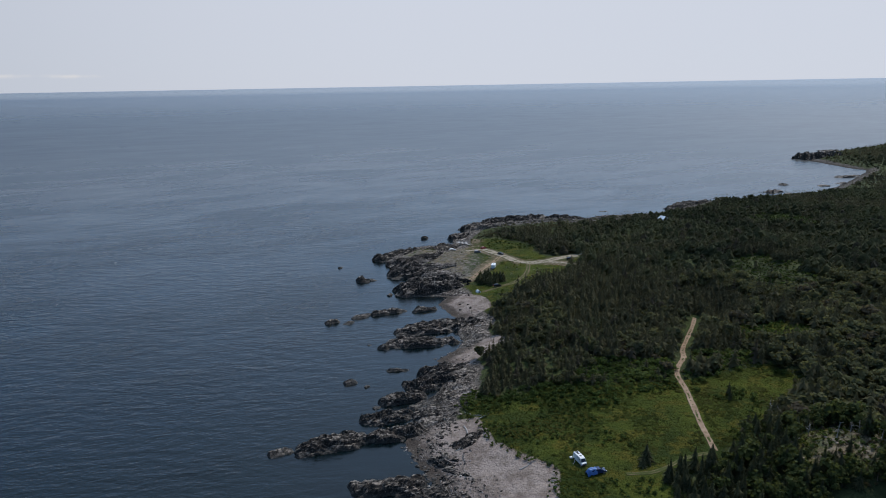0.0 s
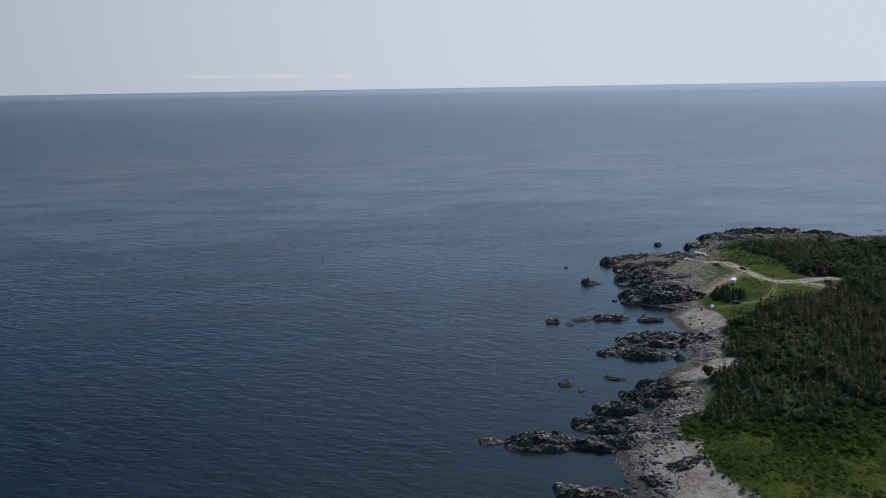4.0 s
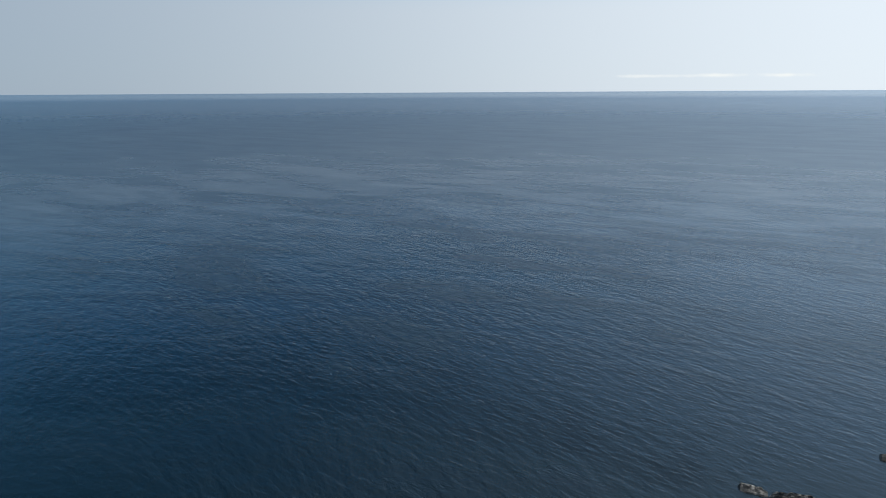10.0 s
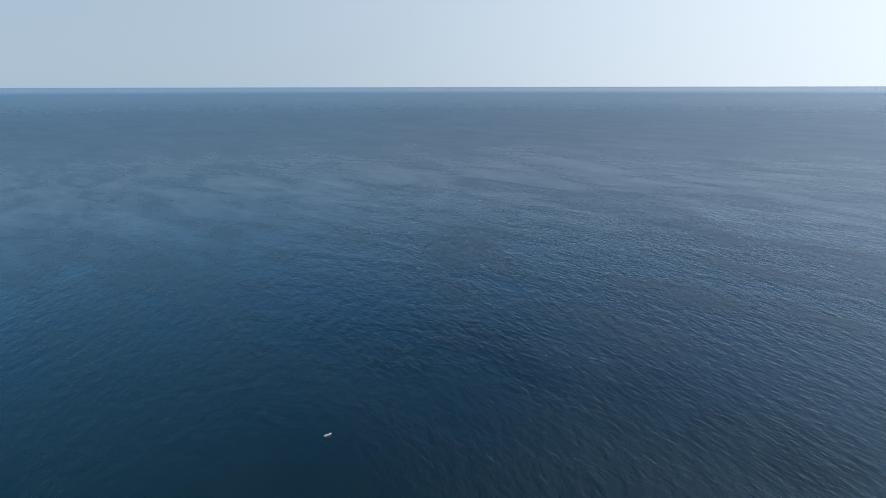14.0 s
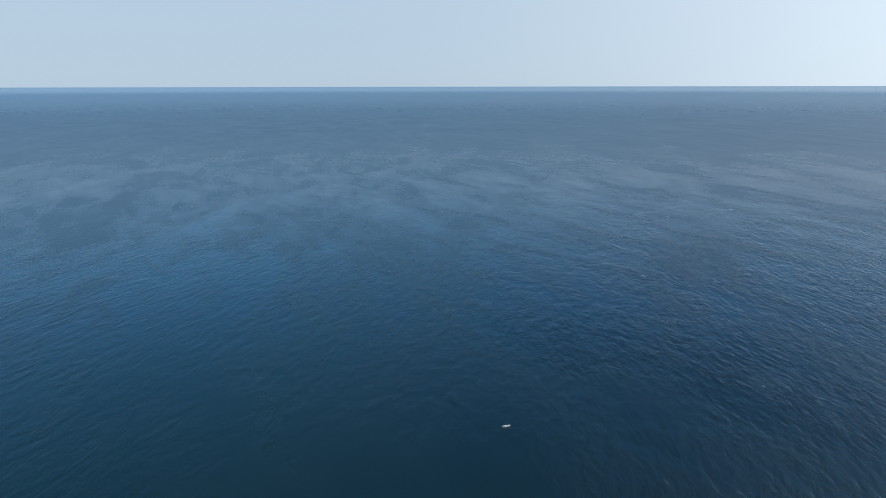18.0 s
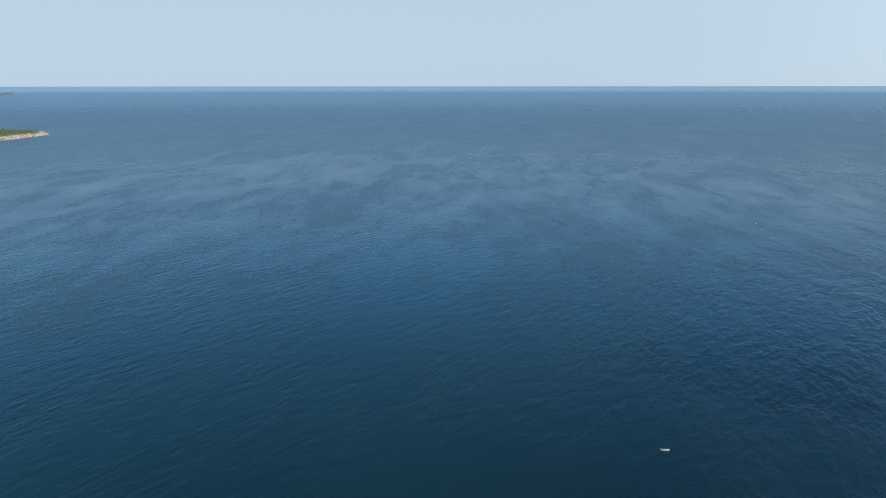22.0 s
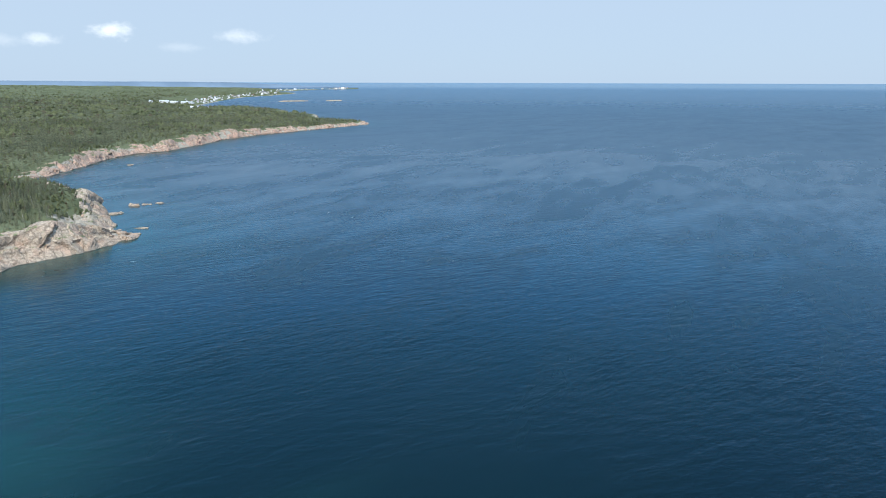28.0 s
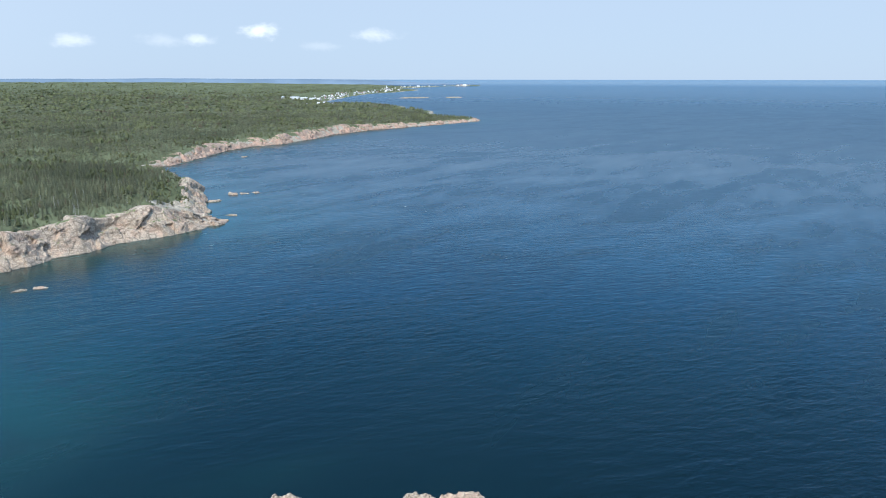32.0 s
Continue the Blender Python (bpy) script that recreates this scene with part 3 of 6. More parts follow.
# ---- mesh helpers ----
def raw_mesh(name, verts, faces, mats, attrs=None, flat=True):
    """A mesh from arrays; faces all with the same number of corners."""
    verts, faces = np.asarray(verts, np.float32), np.asarray(faces, np.int32)
    k = faces.shape[1]
    me = bpy.data.meshes.new(name)
    me.vertices.add(len(verts))
    me.vertices.foreach_set("co", verts.ravel())
    me.loops.add(faces.size)
    me.loops.foreach_set("vertex_index", faces.ravel())
    me.polygons.add(len(faces))
    me.polygons.foreach_set("loop_start", np.arange(0, faces.size, k, dtype=np.int32))
    me.polygons.foreach_set("use_smooth", np.full(len(faces), not flat))
    me.update(calc_edges=True)
    for key, val in (attrs or {}).items():
        me.attributes.new(key, 'FLOAT', 'POINT').data.foreach_set("value", np.asarray(val, np.float32))
    for m in mats if isinstance(mats, (list, tuple)) else [mats]:
        me.materials.append(m)
    return me


def part(name, bm, mat, parent=None, label="", smooth_faces=False):
    """One bmesh as one mesh object under a thing or under a part."""
    me = bpy.data.meshes.new(name)
    bmesh.ops.recalc_face_normals(bm, faces=bm.faces[:])
    bm.to_mesh(me)
    bm.free()
    me.materials.append(mat)
    if smooth_faces:
        me.polygons.foreach_set("use_smooth", [True] * len(me.polygons))
    ob = new(name, me)
    ob.parent = parent
    if label:
        ob["label"] = label
    return ob


def box(x0, y0, z0, x1, y1, z1, bevel=0.0, segs=2):
    bm = bmesh.new()
    bmesh.ops.create_cube(bm, size=1)
    for v in bm.verts:
        v.co = Vector(((x0 + x1) / 2 + v.co.x * (x1 - x0), (y0 + y1) / 2 + v.co.y * (y1 - y0), (z0 + z1) / 2 + v.co.z * (z1 - z0)))
    if bevel:
        bmesh.ops.bevel(bm, geom=bm.edges[:], offset=bevel, segments=segs, affect='EDGES')
    return bm


def loft(sections, closed_ends=True):
    """A skin over rings of points, one ring after the other."""
    bm = bmesh.new()
    rings = [[bm.verts.new(p) for p in ring] for ring in sections]
    n = len(rings[0])
    for a, b in zip(rings, rings[1:]):
        for i in range(n):
            bm.faces.new((a[i], a[(i + 1) % n], b[(i + 1) % n], b[i]))
    if closed_ends:
        bm.faces.new(rings[0][::-1])
        bm.faces.new(rings[-1])
    return bm


def prism(profile, y0, y1, bevel=0.0):
    """An x-z outline drawn out along y."""
    bm = loft([[(x, y0, z) for x, z in profile], [(x, y1, z) for x, z in profile]])
    if bevel:
        bmesh.ops.bevel(bm, geom=bm.edges[:], offset=bevel, segments=2, affect='EDGES')
    return bm


def tube(p, q, r0, r1, n=6):
    p, q = Vector(p), Vector(q)
    w = (q - p).normalized()
    u = w.orthogonal().normalized()
    v = w.cross(u)
    ring = lambda c, r: [c + (u * math.cos(6.2832 * i / n) + v * math.sin(6.2832 * i / n)) * r for i in range(n)]
    return loft([ring(p, r0), ring(q, r1)])


def thing(name, x, y, z, turn=0, label="", category="", group="", kind=""):
    ob = new(name)
    ob.empty_display_size = 0.3
    ob.matrix_world = pose(x, y, z, 0, 0, turn)
    return tagged(ob, label, category, group, kind)


def at_ground(x, y):
    return float(height(x, y)[0])


# ---- sea ----
def make_sea():
    radii = np.concatenate([np.arange(4, 820, 9.0), np.arange(820, 2000, 40.0), np.arange(2000, RIM + 1, 55.0)])
    n = 330
    ang = np.arange(n) * 2 * np.pi / n
    x = np.outer(radii, np.cos(ang)).ravel()
    y = np.outer(radii, np.sin(ang)).ravel()
    d = inland(x, y)
    shallow = np.exp(np.minimum(d, 0) / (55.0 + 50 * smooth(-20, -160, y))) * smooth(4000, 900, np.hypot(x, y)) * np.where(y > 100, 0.03, 0.2 + 0.45 * smooth(-60, -200, y))
    for cx, cy, rx, ry, v in ((32, -94, 48, 54, 0.34), (-42, -34, 26, 9, 0.12)):      # pale sandy banks under water
        shallow = shallow + v * np.exp(-((x - cx) / rx) ** 2 - ((y - cy) / ry) ** 2)
    verts = np.stack([x, y, lift(x, y)], 1)
    i, j = np.meshgrid(np.arange(len(radii) - 1), np.arange(n), indexing='ij')
    k = (j + 1) % n
    faces = np.stack([i * n + j, (i + 1) * n + j, (i + 1) * n + k, i * n + k], -1).reshape(-1, 4)
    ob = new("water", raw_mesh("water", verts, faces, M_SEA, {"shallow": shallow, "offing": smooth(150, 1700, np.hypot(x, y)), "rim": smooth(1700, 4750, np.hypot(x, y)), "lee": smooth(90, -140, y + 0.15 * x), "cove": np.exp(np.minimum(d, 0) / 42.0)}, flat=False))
    tagged(ob, "deep blue sea rippled by light wind, teal near the shore", "sea", kind="structure")


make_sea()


# ---- ground ----
def spaced(*stretches):
    lines = []
    for a, b, step in stretches:
        lines.append(np.arange(a, b, step))
    return np.concatenate(lines)


def track_gap(x, y, lines=(TRAIL, TRAIL_2, ROAD, ROAD_2, RUTS, SHORE_TRACK)):
    d = np.full(len(x), 1e9)
    for line in lines:
        for (ax, ay), (bx, by) in zip(line, line[1:]):
            dx, dy = bx - ax, by - ay
            t = np.clip(((x - ax) * dx + (y - ay) * dy) / (dx * dx + dy * dy), 0, 1)
            d = np.minimum(d, np.hypot(x - ax - t * dx, y - ay - t * dy))
    return d


def make_ground():
    xs = spaced((-1930, -760, 30), (-760, -110, 13), (-110, 150, 2.2), (150, 330, 6), (330, 1000, 18), (1000, 4800, 90))
    ys = spaced((-4790, -3000, 45), (-3000, -1750, 32), (-1750, -900, 13), (-900, -560, 7), (-560, -280, 3), (-280, 120, 13), (120, 300, 1.7), (300, 560, 2.4), (560, 1250, 11), (1250, 4800, 110))
    x, y = np.meshgrid(xs, ys, indexing='ij')
    shape = x.shape
    x, y = x.ravel(), y.ravel()
    d = inland(x, y)
    z = height(x, y, d)
    south = smooth(-150, -280, y)
    meadow = smooth(-2, 3, inland(x, y, MEADOW))
    clearing = smooth(-2, 3, inland(x, y, CLEARING))
    beach = np.maximum.reduce([smooth(-4, 2, inland(x, y, r)) for r in (BEACH, COVE, STRAND)])
    rock = np.maximum(smooth(17, 9, d) * (1 - south), smooth(17, 10, d) * south)
    rock = np.maximum(rock, smooth(58, 42, np.hypot(x + 45, y + 408)) * smooth(-470, -455, y))
    rock = np.maximum(rock, smooth(46, 30, d) * smooth(486, 510, y) * smooth(200, 130, x))
    knoll = smooth(17, 7, np.hypot((x - 108) * 0.8, y - 161))
    rock = np.maximum(rock, knoll * 0.48 * (fbm(x / 3.4, y / 3.4, 91, 3) > 0.6))
    point = smooth(46, 26, np.hypot(x + 10, (y - 398) * 0.55)) * clearing
    rock = np.maximum(rock, 0.5 * smooth(46, 26, np.hypot(x + 10, (y - 398) * 0.55)) * clearing)
    town = smooth(900, 500, np.hypot(x + 930, y + 3400))
    grass = np.maximum.reduce([meadow, clearing * 0.75, knoll * 0.8, smooth(40, 4, d) * 0.3, town * 0.42 * (fbm(x / 90, y / 90, 77) > 0.5)])
    grass = np.maximum(grass, smooth(30, 22, np.hypot(x - 30, (y + 700) * 2.2)))
    grass = np.maximum(grass, 0.8 * smooth(16, 22, x) * smooth(66, 58, x) * smooth(166, 160, y) * smooth(144, 147, y))
    grass = np.maximum(grass, 0.8 * smooth(22, 12, np.hypot((x - 136) * 0.75, y - 262)))
    grass = grass * (1 - rock)
    dry = clearing * 0.75 * smooth(24, 6, x + 0.2 * (390 - y))
    dry = np.where((x > -80) & (x < 120) & (y > 290) & (y < 490), np.maximum(dry, clearing * smooth(8, 3, track_gap(x, y, (ROAD, ROAD_2, SHORE_TRACK)))), 0)
    dry = np.maximum(dry, 0.55 * knoll)
    r = np.hypot(x, y)
    nx, ny = len(xs), len(ys)
    i, j = np.meshgrid(np.arange(nx - 1), np.arange(ny - 1), indexing='ij')
    quad = np.stack([i * ny + j, (i + 1) * ny + j, (i + 1) * ny + j + 1, i * ny + j + 1], -1).reshape(-1, 4)
    keep = (d[quad].max(1) > -24) & (r[quad].max(1) < 4420)
    quad = quad[keep]
    used = np.unique(quad)
    back = np.zeros(len(x), np.int64)
    back[used] = np.arange(len(used))
    me = raw_mesh("ground", np.stack([x, y, z], 1)[used], back[quad], M_GROUND,
                  {"grass": grass[used], "rock": rock[used], "sand": beach[used], "dry": dry[used], "pale": np.maximum.reduce([south, 0.6 * knoll, 0.4 * point])[used]}, flat=False)
    tagged(new("ground", me), "wooded coastal land with meadows, pebble beaches and rock", "ground", kind="structure")


make_ground()


def ribbon(name, line, width, mat, label, rise=0.07, step=1.5, grown=0.0):
    """A track laid on the ground along a line of plan points."""
    pts = [np.array(p, float) for p in line]
    dense = []
    for k in range(len(pts) - 1):
        p0, p1, p2, p3 = pts[max(k - 1, 0)], pts[k], pts[k + 1], pts[min(k + 2, len(pts) - 1)]
        n = max(2, int(np.hypot(*(p2 - p1)) / step))
        for i in range(n):
            t = i / n
            dense.append(0.5 * (2 * p1 + (p2 - p0) * t + (2 * p0 - 5 * p1 + 4 * p2 - p3) * t * t + (3 * p1 - p0 - 3 * p2 + p3) * t ** 3))
    dense.append(pts[-1])
    dense = np.array(dense)
    tang = np.gradient(dense, axis=0)
    tang /= np.linalg.norm(tang, axis=1)[:, None]
    side = np.stack([-tang[:, 1], tang[:, 0]], 1)
    across = [-0.5, -0.42, -0.3, -0.1, 0.1, 0.3, 0.42, 0.5]
    verge = [1, 0.6, 0.1, 0.5, 0.5, 0.1, 0.6, 1]
    wobble = 1 + 0.35 * (vnoise(np.arange(len(dense)) * 0.22, np.zeros(len(dense)), 4) - 0.5)
    verts, att = [], []
    for a, g in zip(across, verge):
        p = dense + side * (a * width * wobble)[:, None]
        verts.append(np.stack([p[:, 0], p[:, 1], height(p[:, 0], p[:, 1]) + rise - 0.12 * (abs(a) >= 0.5) - 0.05 * (g == 0)], 1))
        att.append(np.full(len(dense), g + grown))
    n = len(dense)
    verts = np.concatenate(verts)
    i, j = np.meshgrid(np.arange(len(across) - 1), np.arange(n - 1), indexing='ij')
    faces = np.stack([i * n + j, i * n + j + 1, (i + 1) * n + j + 1, (i + 1) * n + j], -1).reshape(-1, 4)
    ob = new(name, raw_mesh(name, verts, faces, mat, {"verge": np.concatenate(att)}, flat=False))
    return tagged(ob, label, "track", kind="structure")


ribbon("road", TRAIL, 2.2, M_TRACK, "pale sandy vehicle track with two ruts through the wood", 0.14)
ribbon("road", TRAIL_2, 1.6, M_RUTS, "narrow overgrown track across the meadow to the vans", 0.12, grown=0.3)
ribbon("road", ROAD, 6.5, M_GRAVEL, "light gravel road to the parking place on the point", 0.16)
ribbon("road", RUTS, 3.0, M_RUTS, "faint wheel ruts across the green clearing", 0.14, grown=0.15)
ribbon("road", SHORE_TRACK, 3.4, M_TRACK, "tan dirt track from the parking place down to the rocks", 0.16)
ribbon("road", ROAD_2, 3.4, M_GRAVEL, "gravel side road into the spruce wood", 0.2)


# ---- rocks of the shore ----
def rock_mesh(name, length, width, high, seed, mat, cell=0.8, base=None):
    """A ledge of tilted beds: long ribs with a gentle back and a steep broken front, cut by cross joints, lying along its own x."""
    nu, nv = max(9, min(130, int(length / cell))), max(8, min(64, int(width / (cell * 0.75))))
    u, v = np.meshgrid(np.linspace(-1, 1, nu), np.linspace(-1, 1, nv), indexing='ij')
    x, y = u * length / 2, v * width / 2
    sx, sy = x + seed * 37.1, y + seed * 19.7
    wob = fbm(sx / 7.0, sy / 3.2, seed, 5) - 0.5
    dome = np.clip(0.95 - (np.abs(u) ** 2.2 + np.abs(v) ** 2.2) + wob * 2.7, -0.9, 0.95)
    body = np.clip(dome + 0.2, 0, 1)
    beds = max(0.9, min(1.9, width / 6))
    s = sy / beds + 1.1 * wob + 0.06 * sx / beds
    bed = np.floor(s).astype(np.int64)
    saw = s - bed
    saw = np.where(saw < 0.72, saw / 0.72, (1 - saw) / 0.28)
    cut = np.floor(sx / (2.6 * beds) + 3 * hash2(bed, bed, seed) + 0.5 * wob).astype(np.int64)
    level = hash2(bed, bed + 5, seed + 3) * 0.6 + hash2(cut, bed, seed + 5) * 0.4
    chip = blocks(sx / 1.7, sy / 0.8 + wob, seed + 9, 1.0)
    z = high * (0.52 * np.clip(dome, -0.7, 0.9) + body * (0.62 * (level - 0.4) + 0.26 * saw + 0.20 * (chip - 0.5)))
    rim = np.maximum(np.abs(u), np.abs(v))
    z = z - 1.6 * smooth(0.78, 1.0, rim) - 0.12
    x = x + (fbm(sx / 2.2, sy / 2.2, seed + 3, 2) - 0.5) * 1.2 * cell
    y = y + (fbm(sx / 2.2, sy / 2.2, seed + 4, 2) - 0.5) * 1.0 * cell
    i, j = np.meshgrid(np.arange(nu - 1), np.arange(nv - 1), indexing='ij')
    q = np.stack([i * nv + j, (i + 1) * nv + j, (i + 1) * nv + j + 1, i * nv + j + 1], -1).reshape(-1, 4)
    tri = np.concatenate([q[:, [0, 1, 2]], q[:, [0, 2, 3]]])
    return raw_mesh(name, np.stack([x.ravel(), y.ravel(), z.ravel()], 1), tri, mat)


def rock(x0, y0, x1, y1, width, high, label, mat=None, name="rock_ledge", group="ledges of the shore", seed=1, cell=0.8, sink=0.0):
    length = math.hypot(x1 - x0, y1 - y0) * 1.22 + 1
    width = width * 1.3
    cx, cy = (x0 + x1) / 2, (y0 + y1) / 2
    ob = new(name, rock_mesh(name, length, width, high, seed, mat or M_SHORE, cell))
    base = max(0.0, min(at_ground(cx, cy), 0.5 * (max(at_ground(x0, y0), 0) + max(at_ground(x1, y1), 0))))
    ob.matrix_world = pose(cx, cy, base * 0.8 - sink, 0, 0, math.degrees(math.atan2(y1 - y0, x1 - x0)))
    return tagged(ob, label, "rock", group)


def bedrock():
    """The broken bedrock between the ledges, from the waterline to the turf."""
    x, y = np.meshgrid(np.arange(-60, 40, 0.8), np.arange(148, 530, 0.8), indexing='ij')
    shape = x.shape
    x, y = x.ravel(), y.ravel()
    d = inland(x, y)
    sandy = np.maximum.reduce([inland(x, y, r) for r in (BEACH, COVE, STRAND)])
    cover = smooth(-6, 1.5, d) * smooth(18, 8, d) * smooth(3, -3, sandy + 9 * (fbm(x / 6, y / 6, 8) - 0.5))
    wob = fbm(x / 9, y / 6, 409) - 0.5
    s = (y - 0.38 * x) / 1.9 + 1.6 * wob
    bed = np.floor(s).astype(np.int64)
    cut = np.floor((x + 0.38 * y) / 5.0 + 4 * hash2(bed, bed, 403) + wob).astype(np.int64)
    saw = s - bed
    crag = 0.55 * hash2(bed, cut, 405) + 0.35 * np.where(saw < 0.75, saw / 0.75, (1 - saw) / 0.25) + 0.3 * blocks(x / 1.9, y / 1.0, 407) + 1.2 * wob
    z = height(x, y, d) - 1.1 + cover * (0.45 + 1.7 * crag)
    i, j = np.meshgrid(np.arange(shape[0] - 1), np.arange(shape[1] - 1), indexing='ij')
    q = np.stack([i * shape[1] + j, (i + 1) * shape[1] + j, (i + 1) * shape[1] + j + 1, i * shape[1] + j + 1], -1).reshape(-1, 4)
    q = q[(cover[q].max(1) > 0.02)]
    used = np.unique(q)
    back = np.zeros(len(x), np.int64)
    back[used] = np.arange(len(used))
    q = back[q]
    tri = np.concatenate([q[:, [0, 1, 2]], q[:, [0, 2, 3]]])
    tagged(new("bedrock", raw_mesh("bedrock", np.stack([x, y, z], 1)[used], tri, M_DRY)), "broken grey bedrock along the northern shore", "rock", kind="structure")


bedrock()
DARK = "dark jagged bedrock ledge with wet seaweed at the waterline"
# ends of each ledge in plan, its width and its height
LEDGES_A = [(-47, 186, -27, 192, 9, 3.4), (-28, 192, -15, 195, 7, 2.8), (-29, 203, -13, 208, 7, 3.3), (-19, 195, -7, 198, 7, 3.2), (-24, 217, -9, 222, 6, 2.7),
            (-15, 228, 8, 237, 9, 4.4), (-11, 240, 8, 249, 8, 3.6), (-27, 271, 2, 277, 11, 3.2), (-23, 286, 14, 298, 12, 3.6), (-37, 313, -21, 318, 7, 3.2)]
LEDGES_B = [(-17, 316, -6, 320, 5, 2.0), (-24, 345, 12, 358, 17, 5.2), (-33, 379, -2, 388, 13, 4.6), (-31, 400, 2, 418, 13, 4.0), (-44, 417, -18, 437, 12, 4.2),
            (-27, 163, -8, 168, 8, 3.0), (-16, 160, -1, 163, 7, 2.2), (2, 183, 11, 189, 4.5, 2.6), (-6, 178.5, 4, 173, 4, 2.4), (-1, 174, 6, 168.5, 3.5, 2.0), (-11, 205, 6, 208, 8, 2.6)]
LEDGES_C = [(14, 505, 36, 521, 14, 4.6), (30, 523, 76, 545, 16, 5.4), (84, 535, 112, 541, 14, 4.4), (196, 580, 244, 612, 14, 4.0), (4, 472, 17, 482, 10, 4.0),
            (-14, 424, 4, 448, 12, 3.4), (-20, 366, 6, 375, 9, 3.0), (-12, 212, 0, 224, 7, 2.2)]
for k, (ax, ay, bx, by, w, h) in enumerate(LEDGES_A + LEDGES_B + LEDGES_C):
    rock(ax, ay, bx, by, w, h, DARK, seed=k + 1, cell=0.45 if ay < 260 else 0.65)

LEDGES_D = [(-24, 384, 10, 394, 9, 2.6), (-26, 398, 6, 408, 9, 2.4), (-18, 410, 4, 418, 7, 2.0), (-2, 369, 14, 375, 7, 2.0), (-10, 359, 10, 366, 7, 2.2), (-10, 421, 6, 427, 6, 1.8), (-12, 376, 8, 383, 7, 2.2),
            (26, 500, 58, 514, 14, 3.4), (62, 512, 104, 522, 13, 3.2), (108, 524, 140, 534, 12, 3.0)]
for k, (ax, ay, bx, by, w, h) in enumerate(LEDGES_D):
    rock(ax, ay, bx, by, w, h, "low grey weathered slab of bedrock above the shore", M_DRY, "rock_outcrop", "outcrops of the point", 160 + k, 0.5)

SKERRY = "dark low rock standing out of the sea"
ISLETS = [(-55, 183, -49, 186, 3.6, 1.7), (-26, 213, -24, 214, 2, 1.0), (-24, 245, -16, 246, 3.4, 1.7), (-31, 230, -30, 231, 1.6, 0.9), (-35, 272, -33, 272, 2, 1.0),
          (-58, 300, -52, 303, 4.5, 1.9), (-50, 299, -45, 302, 4, 1.4), (-46, 306, -37, 312, 4, 1.7), (-51, 369, -46, 372, 7, 3.4), (-44, 371, -41, 373, 3, 1.2),
          (-31, 342, -30, 344, 2.6, 1.2), (-18, 479, -13, 480, 5, 2.6), (-67, 400, -65, 401, 2.5, 1.0)]
ISLETS_FAR = [(322, 657, 340, 665, 11, 4.2), (360, 706, 367, 709, 7, 3.0), (135, 573, 143, 575, 5, 1.6), (333, 638, 344, 644, 8, 3.0), (393, 694, 405, 697, 7, 2.0),
              (447, 753, 478, 763, 9, 2.4), (505, 937, 565, 961, 34, 8.0), (585, 1041, 614, 1045, 12, 3.0), (70, 546, 86, 554, 8, 3.0), (420, 706, 432, 712, 6, 2.0)]
for k, (ax, ay, bx, by, w, h) in enumerate(ISLETS + ISLETS_FAR):
    rock(ax, ay, bx, by, w, h, SKERRY, name="sea_rock", group="rocks in the sea", seed=60 + k, cell=0.5 if ay < 480 else 1.4)
rock(-39, 233, -35, 234.5, 3.6, 1.5, "low sea rock, paler on its crest", None, "sea_rock", "rocks in the sea", 90, 0.45)
PALE = "pale grey rock at the foot of the cliffs"
PALES = [(68, -255, 61, -256, 3.2, 1.3), (58, -257, 51, -256, 3, 1.1), (-60, -537, -68, -536, 6, 2.6), (-71, -536, -79, -537, 4.5, 2.0), (-83, -538, -90, -540, 6, 2.2), (-50, -431, -60, -428, 4, 1.2),
         (-100, -866, -105, -875, 7, 1.8), (-40, -501, -51, -504, 6, 1.8)]
for k, (ax, ay, bx, by, w, h) in enumerate(PALES):
    rock(ax, ay, bx, by, w, h, PALE, M_CLIFF, "sea_rock", "rocks below the cliffs", 100 + k, 0.6)
for k, (ax, ay, bx, by, w, h) in enumerate([(-38, -15, -47, -14, 7, 4.6), (-72, -4, -81, -2, 8, 4.2), (-82, -2, -92, 4, 8, 4.3)]):
    rock(ax, ay, bx, by, w, h, "bleached granite knoll at the tip of a point", M_CLIFF, "shore_rock", "granite knolls of the point", 120 + k, 0.5)


